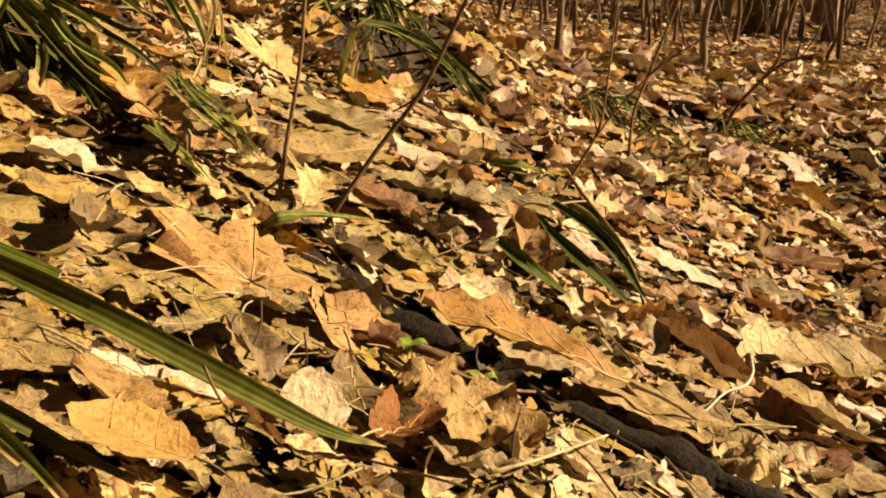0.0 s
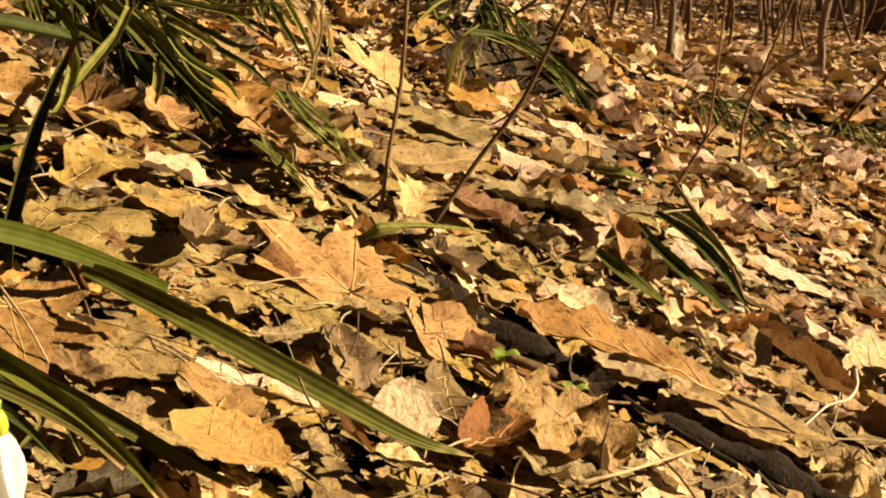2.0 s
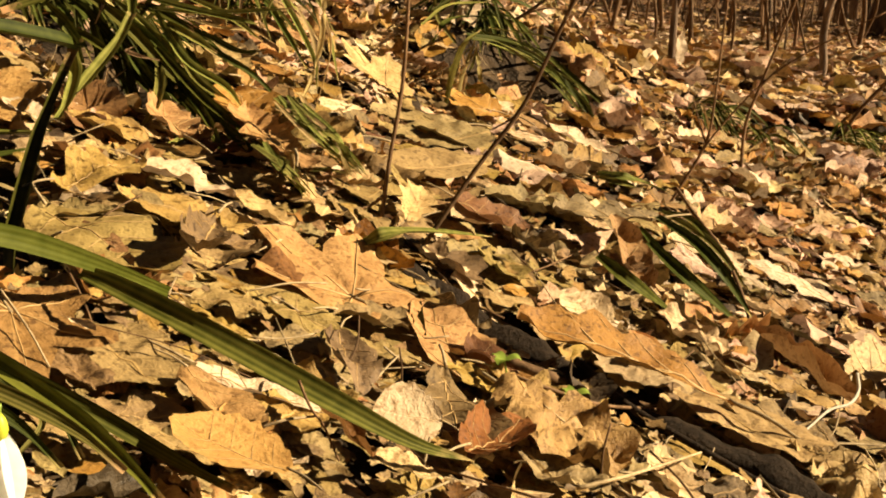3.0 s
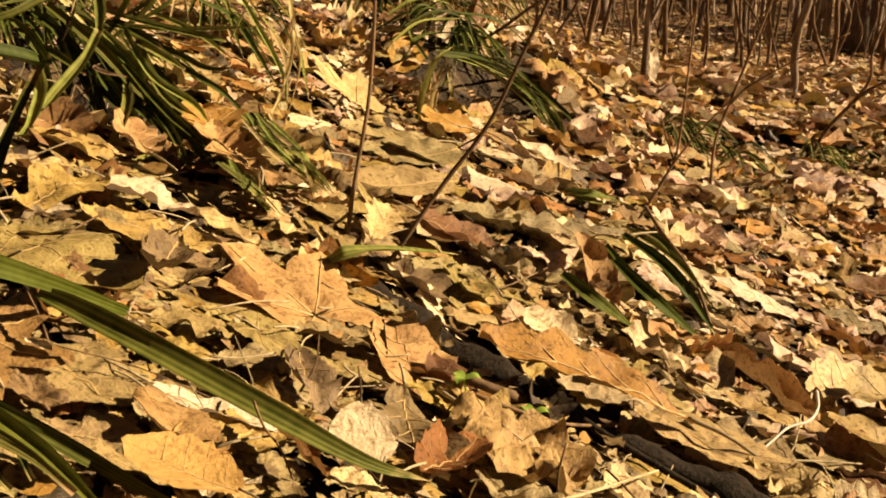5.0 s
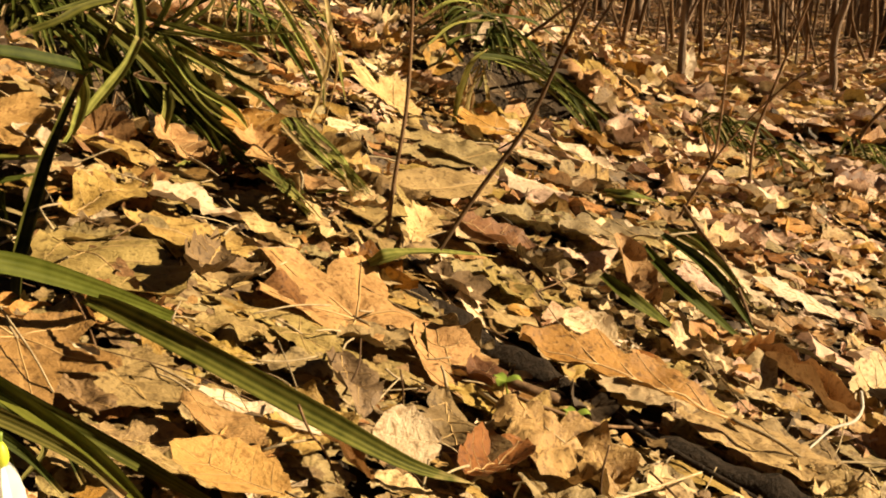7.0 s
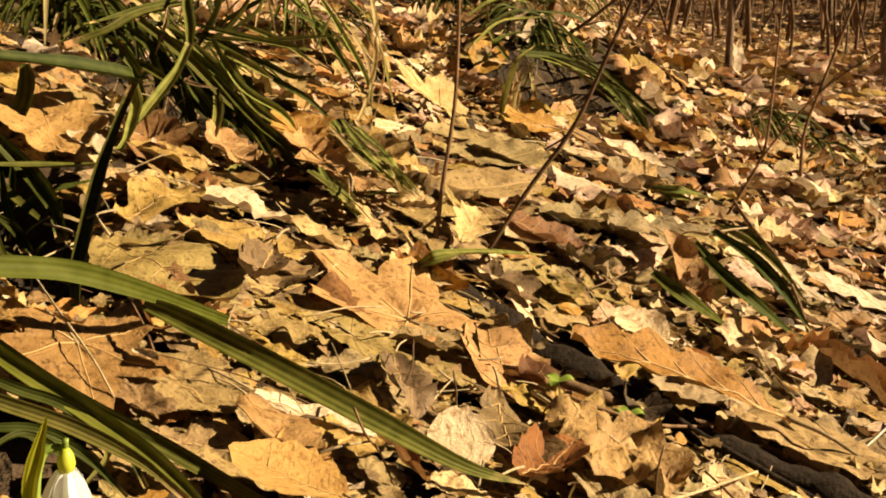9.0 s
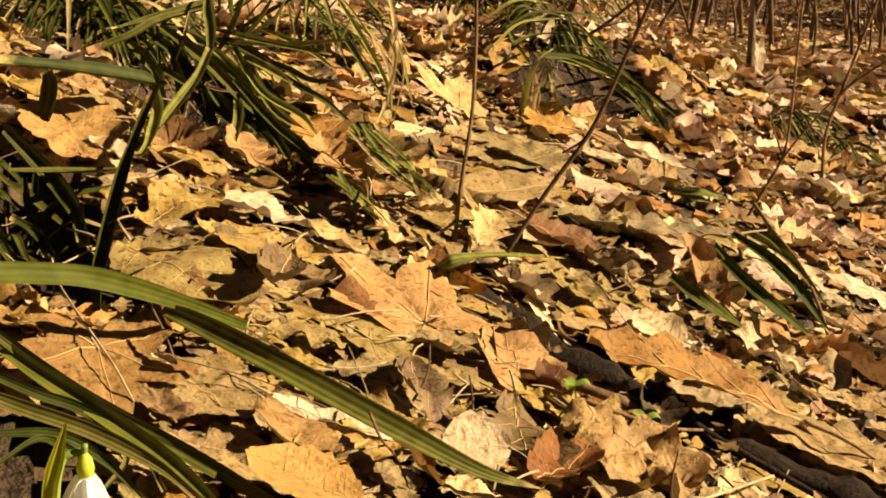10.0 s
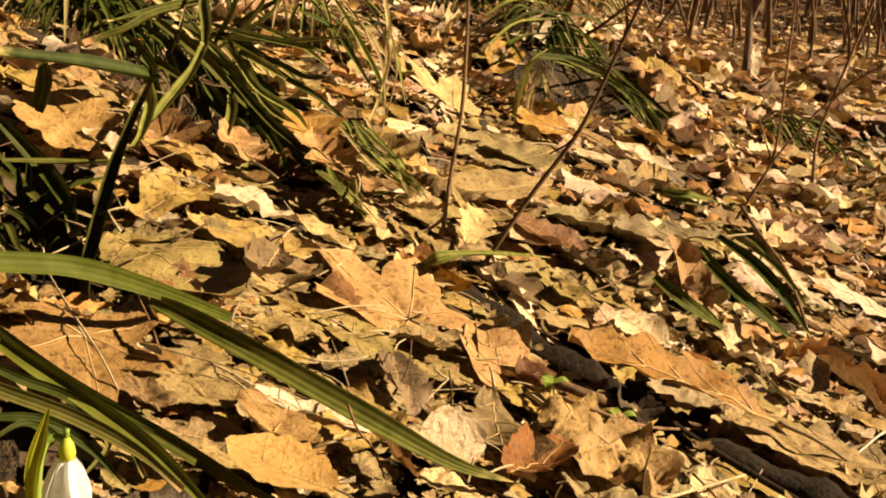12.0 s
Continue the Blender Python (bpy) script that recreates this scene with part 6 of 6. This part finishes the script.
# ---- trees of the wood behind, and unseen ones around that block sky light: built a few times, then copied ----
def make_tree(seed, girth, height):
    rnd = random.Random(seed)
    thing = empty("bare_tree", 0, 0, 0, "bare brown forest tree standing in fallen leaves", "tree", "bare trees")
    sway = [(rnd.uniform(-0.05, 0.05) * k, rnd.uniform(-0.05, 0.05) * k) for k in range(6)]
    line = [(sx, sy, height * k / 5 - 0.1) for k, (sx, sy) in enumerate(sway)]
    line = [tuple(p) for p in curve_through(line, 5)]
    radii = [girth * (1 - 0.8 * i / (len(line) - 1)) * (1 + (0.5 if i == 0 else 0.12 if i == 1 else 0)) for i in range(len(line))]
    v, f, u = tube(line, radii, 8)
    trunk = part("trunk", mesh_of("trunk", v, f, u, [BARK]), thing)
    for k in range(7):
        i = rnd.randrange(9, len(line) - 2)
        x, y, z = line[i]
        a, size = rnd.uniform(0, 6.28), height * rnd.uniform(0.12, 0.25)
        pts = [(x, y, z), (x + 0.45 * size * math.cos(a), y + 0.45 * size * math.sin(a), z + 0.25 * size), (x + 0.8 * size * math.cos(a + 0.3), y + 0.8 * size * math.sin(a + 0.3), z + 0.75 * size)]
        stem_on(thing, "limb", pts, radii[i] * 0.55, radii[i] * 0.08, BARK, sides=4, steps=3)
    return thing


def make_sapling(seed, girth, height):
    rnd = random.Random(seed)
    thing = empty("bare_sapling", 0, 0, 0, "thin bare sapling standing in fallen leaves", "sapling", "bare saplings")
    pts = [(0, 0, -0.02)] + [(rnd.gauss(0, 0.045) * k * height, rnd.gauss(0, 0.045) * k * height, height * k / 5) for k in range(1, 6)]
    stem_on(thing, "stem", pts, girth, girth * 0.3, TWIG, sides=6, steps=4)
    for k in range(6):
        i = rnd.randrange(1, 5)
        x, y, z = pts[i]
        a, size = rnd.uniform(0, 6.28), height * rnd.uniform(0.15, 0.3)
        stem_on(thing, "branch", [(x, y, z), (x + 0.3 * size * math.cos(a), y + 0.3 * size * math.sin(a), z + 0.35 * size), (x + 0.5 * size * math.cos(a), y + 0.5 * size * math.sin(a), z + size)], girth * 0.45, girth * 0.15, TWIG, sides=5, steps=3)
    return thing


def wood():
    rnd = random.Random(11)
    trees = [make_tree(s, g, h) for s, g, h in ((1, 0.042, 8.0), (2, 0.065, 9.0), (3, 0.028, 6.5), (4, 0.13, 12.0))]
    thin = [make_sapling(s, g, h) for s, g, h in ((5, 0.006, 1.3), (6, 0.009, 1.9), (7, 0.013, 2.6), (8, 0.004, 0.8))]
    used = set()
    # The last 60 trees stand out of view, added to cut the sky's fill light.
    for group, count, near, far, lo, hi in ((trees, 330, 13.0, 40, -14, 27), (thin, 150, 5.5, 22, -7, 24), (trees, 60, 5.0, 20, 100, 320)):
        for k in range(count):
            heading = radians(rnd.uniform(lo, hi))
            d = near + (far - near) * rnd.random() ** 1.3
            x, y = d * math.sin(heading), d * math.cos(heading)
            if group is thin and d < 5.5 and heading < radians(2):
                continue
            m = pose(x, y, ground_height(x, y), rnd.uniform(-3, 3), rnd.uniform(-3, 3) - 1.0, rnd.uniform(0, 360))
            i = rnd.randrange(len(group) - (1 if group is trees and 0 < heading < 1 or heading < 0 and d < 17 else 0))
            if (id(group), i) in used:
                copy_thing(group[i], m)
            else:
                used.add((id(group), i))
                group[i].matrix_basis = m
    m = pose(2.39, 12.67, ground_height(2.39, 12.67), 0, 1, 40)
    copy_thing(trees[3], m)


wood()


# ---- leaf litter: single leaves close by, one joined layer for the uncountable rest ----
MIX_NEAR = ["tan"] * 7 + ["gold"] * 4 + ["pale"] * 5 + ["bleached"] * 3 + ["grey"] * 4 + ["orange"] * 3 + ["russet"] * 3 + ["brown"] * 4 + ["rust"] * 1 + ["dark"] * 1
MIX_FAR = ["tan"] * 4 + ["gold"] * 2 + ["pale"] * 4 + ["bleached"] * 5 + ["rose"] * 10 + ["grey"] * 2 + ["orange"] * 6 + ["brown"] * 3 + ["russet"] * 7 + ["rust"] * 3 + ["dark"] * 1
tone_names = list(TONES)


def variants(fine, count, seed, flat=False):
    rnd = random.Random(seed)
    out = []
    for k in range(count):
        kind = rnd.choice(["maple", "oak", "oval", "oval", "scrap", "scrap", "oak"])
        ratio = {"maple": 1.0, "oak": rnd.uniform(0.45, 0.65), "oval": rnd.uniform(0.3, 0.6), "scrap": rnd.uniform(0.35, 0.9)}[kind]
        curl = rnd.uniform(-0.3, 0.4) if flat else (rnd.uniform(-1.9, 2.3), rnd.uniform(-0.8, 1.1), rnd.uniform(-0.3, 0.4))[k % 3]
        wave = rnd.uniform(0.04, 0.09) if flat or k % 3 == 2 else rnd.uniform(0.10, 0.22)
        out.append((kind, curl, leaf_shape(kind, ratio, curl, rnd.uniform(-0.5, 0.5) * (0.4 if k % 3 == 2 else 1), wave, seed + k, fine)))
    return out


def place_leaf(rnd, x, y, size, rise, tilt):
    return (
        Matrix.Translation((x, y, ground_height(x, y) + rise)) @ ground_frame(x, y) @ pose(0, 0, 0, 0, 0, rnd.uniform(0, 360))
        @ pose(0, 0, 0, rnd.gauss(0, tilt), rnd.gauss(0, tilt), 0) @ Matrix.Scale(size, 4)
    )


def under_marked(x, y, more=0.0):
    return any((x - a) ** 2 + (y - b) ** 2 < (r + more) ** 2 for a, b, r in taken)


def is_bare(x, y):
    return any((x - a) ** 2 + (y - b) ** 2 < r * r for a, b, r in bare)


def single_leaves(count):
    rnd = random.Random(21)
    kinds = variants(2, 26, 300)
    meshes = {}
    made = 0
    while made < count:
        y = 0.34 + 1.0 * rnd.random()
        x = rnd.uniform(-0.55 - 0.2 * (y - 0.3), 0.12 + 0.42 * (y - 0.3))
        if under_marked(x, y, 0.008) or is_bare(x, y):
            continue
        i, tone = rnd.randrange(len(kinds)), rnd.choice(MIX_NEAR)
        kind, curl, (verts, faces, uvs) = kinds[i]
        if (i, tone) not in meshes:
            meshes[i, tone] = mesh_of("fallen_leaf", verts * 0.055, faces, uvs, [TONES[tone]])
        ob = new("fallen_leaf", meshes[i, tone])
        ob.matrix_world = place_leaf(rnd, x, y, (0.03 + 0.05 * rnd.random() ** 1.4) / 0.055 * min(1.0, max(0.5, (y - 0.05) / 0.7)), rnd.uniform(0.003, 0.013), 10)
        add_stalk(ob, kind, curl, verts, 0.055, 1000 + i)
        add_veins(ob, kind, verts, 0.055, 1000 + i)
        tagged(ob, leaf_label(kind, tone, curl), "leaf", "fallen leaves")
        made += 1


def joined_litter(name, label, fine, count, spot, sizes, rise, tilt, mix, seed, avoid=False, flat=False):
    rnd = random.Random(seed)
    kinds = variants(fine, 26, seed * 10, flat)
    verts, faces, uvs, slots, base = [], [], [], [], 0
    for _ in range(count):
        x, y = spot(rnd)
        if is_bare(x, y):
            continue
        kind, curl, (v, f, u) = kinds[rnd.randrange(len(kinds))]
        part_way = rnd.random() ** 1.7
        size = sizes[0] + (sizes[1] - sizes[0]) * part_way
        close = min(1.0, max(0.5, (y - 0.05) / 0.8)) if y > 0.2 else 1.0
        size *= close
        hidden = avoid and under_marked(x, y, 0.3 * size)
        lean = tilt * (0.3 if hidden else 1.25 - 0.75 * part_way) * (0.55 if y < 0.75 and x < 0.0 else 0.75 if y < 1.7 else 1.0)
        m = np.array(place_leaf(rnd, x, y, size, rise[0] * 0.5 if hidden else rnd.uniform(*rise) * close, lean))
        verts.append(v @ m[:3, :3].T + m[:3, 3])
        faces += [tuple(base + i for i in q) for q in f]
        uvs += u
        slots += [tone_names.index(rnd.choice(MIX_FAR if mix is MIX_NEAR and (y > 0.75 + 0.8 * rnd.random() or x > 0.02 + 0.2 * rnd.random()) else mix))] * len(f)
        base += len(v)
    me = mesh_of(name, np.concatenate(verts), faces, uvs, list(TONES.values()), slots)
    tagged(new(name, me), label, "leaf litter", "", "stuff")


def near_spot(rnd):
    y = 0.2 + 2.0 * rnd.random() ** 0.9
    return rnd.uniform(-0.6 - 0.33 * y, 0.2 + 0.42 * y), y


def close_spot(rnd):
    y = 0.3 + 0.65 * rnd.random() ** 1.2
    return rnd.uniform(-0.12 - 0.42 * y, 0.02 + 0.32 * y), y


def mid_near_spot(rnd):
    d = 1.7 + 1.7 * rnd.random() ** 0.85
    h = radians(rnd.uniform(-33, 22))
    return d * math.sin(h), d * math.cos(h)


def middle_spot(rnd):
    d = 2.6 + 3.0 * rnd.random() ** 0.8
    h = radians(rnd.uniform(-34, 24))
    return d * math.sin(h), d * math.cos(h)


def far_spot(rnd):
    d = 5.2 + 16 * rnd.random() ** 1.2
    h = radians(rnd.uniform(-18, 25))
    return d * math.sin(h), d * math.cos(h)


def around_spot(rnd):
    """Behind and beside the way, where the litter goes on."""
    while True:
        d, h = 0.12 + 6.5 * rnd.random() ** 0.7, rnd.uniform(-math.pi, math.pi)
        x, y = d * math.sin(h), d * math.cos(h)
        if y < 0.2 or x < -0.6 - 0.55 * y or x > 0.2 + 0.44 * y:
            return x, y


def dry_stalks(count):
    """Loose leaf stalks, straws and twig ends between the leaves: too many to count."""
    rnd = random.Random(41)
    verts, faces, uvs, slots, base = [], [], [], [], 0
    for _ in range(count):
        x, y = near_spot(rnd)
        a, size = rnd.uniform(0, 6.28), rnd.uniform(0.02, 0.075)
        z = ground_height(x, y) + rnd.uniform(0.008, 0.02)
        up, bend = rnd.gauss(0.0, 0.22), rnd.gauss(0, 0.2)
        pts = []
        for k in (-0.5, 0.0, 0.5):
            side = bend * size * (0.25 - k * k)
            px, py = x + size * k * math.cos(a) - side * math.sin(a), y + size * k * math.sin(a) + side * math.cos(a)
            pts.append((px, py, z + ground_height(px, py) - ground_height(x, y) + size * k * up))
        line = curve_through(pts, 3)
        v, f, u = tube(line, [rnd.uniform(0.0003, 0.0007)] * len(line), 4)
        verts += v
        faces += [tuple(base + i for i in q) for q in f]
        uvs += u
        slots += [rnd.choice((0, 0, 1))] * len(f)
        base += len(v)
    tagged(new("dry_stalks", mesh_of("dry_stalks", verts, faces, uvs, [TWIG_PALE, TWIG], slots)), "loose dry leaf stalks and straws among fallen leaves", "stalks", "", "stuff")


def crumb_spot(rnd):
    y = 0.25 + 1.3 * rnd.random()
    return rnd.uniform(-0.45 - 0.33 * y, 0.12 + 0.42 * y), y


# Mostly dark tones: shade in the gaps is put into these lower leaves' colour.
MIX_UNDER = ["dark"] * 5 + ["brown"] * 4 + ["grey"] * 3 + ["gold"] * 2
MIX_MAT = ["grey"] * 6 + ["tan"] * 6 + ["brown"] * 3 + ["gold"] * 2 + ["pale"] * 2
dry_stalks(800)
joined_litter("leaf_crumbs", "small crumbled pieces of dry leaves", 0, 3600, crumb_spot, (0.008, 0.030), (0.004, 0.014), 20, MIX_NEAR, 34, True)
single_leaves(300 - leaf_count[0])
joined_litter("leaf_litter", "rotting lower layer of fallen leaves, darkened for shaded gaps", 0, 3000, near_spot, (0.03, 0.075), (-0.006, 0.002), 9, MIX_UNDER, 35, True)
joined_litter("leaf_litter", "flat matted layer of weathered fallen leaves", 1, 2000, close_spot, (0.03, 0.08), (0.001, 0.010), 5, MIX_MAT, 37, True, True)
joined_litter("leaf_litter", "thick layer of dry brown fallen leaves", 1, 3400, near_spot, (0.024, 0.095), (0.001, 0.014), 13, MIX_NEAR, 31, True)
joined_litter("leaf_litter", "dry curled fallen leaves over the leafy slope", 1, 3300, mid_near_spot, (0.03, 0.11), (0.002, 0.026), 15, MIX_FAR, 38)
joined_litter("leaf_litter", "dry brown fallen leaves over the woodland floor", 0, 13000, middle_spot, (0.03, 0.11), (0.0, 0.03), 16, MIX_FAR, 32)
joined_litter("leaf_litter", "far dry brown fallen leaves under the trees", 0, 12500, far_spot, (0.045, 0.13), (0.0, 0.04), 18, MIX_FAR, 33)
joined_litter("leaf_litter", "dry brown fallen leaves on the bank around", 0, 8500, around_spot, (0.06, 0.16), (0.0, 0.03), 12, MIX_NEAR, 36)
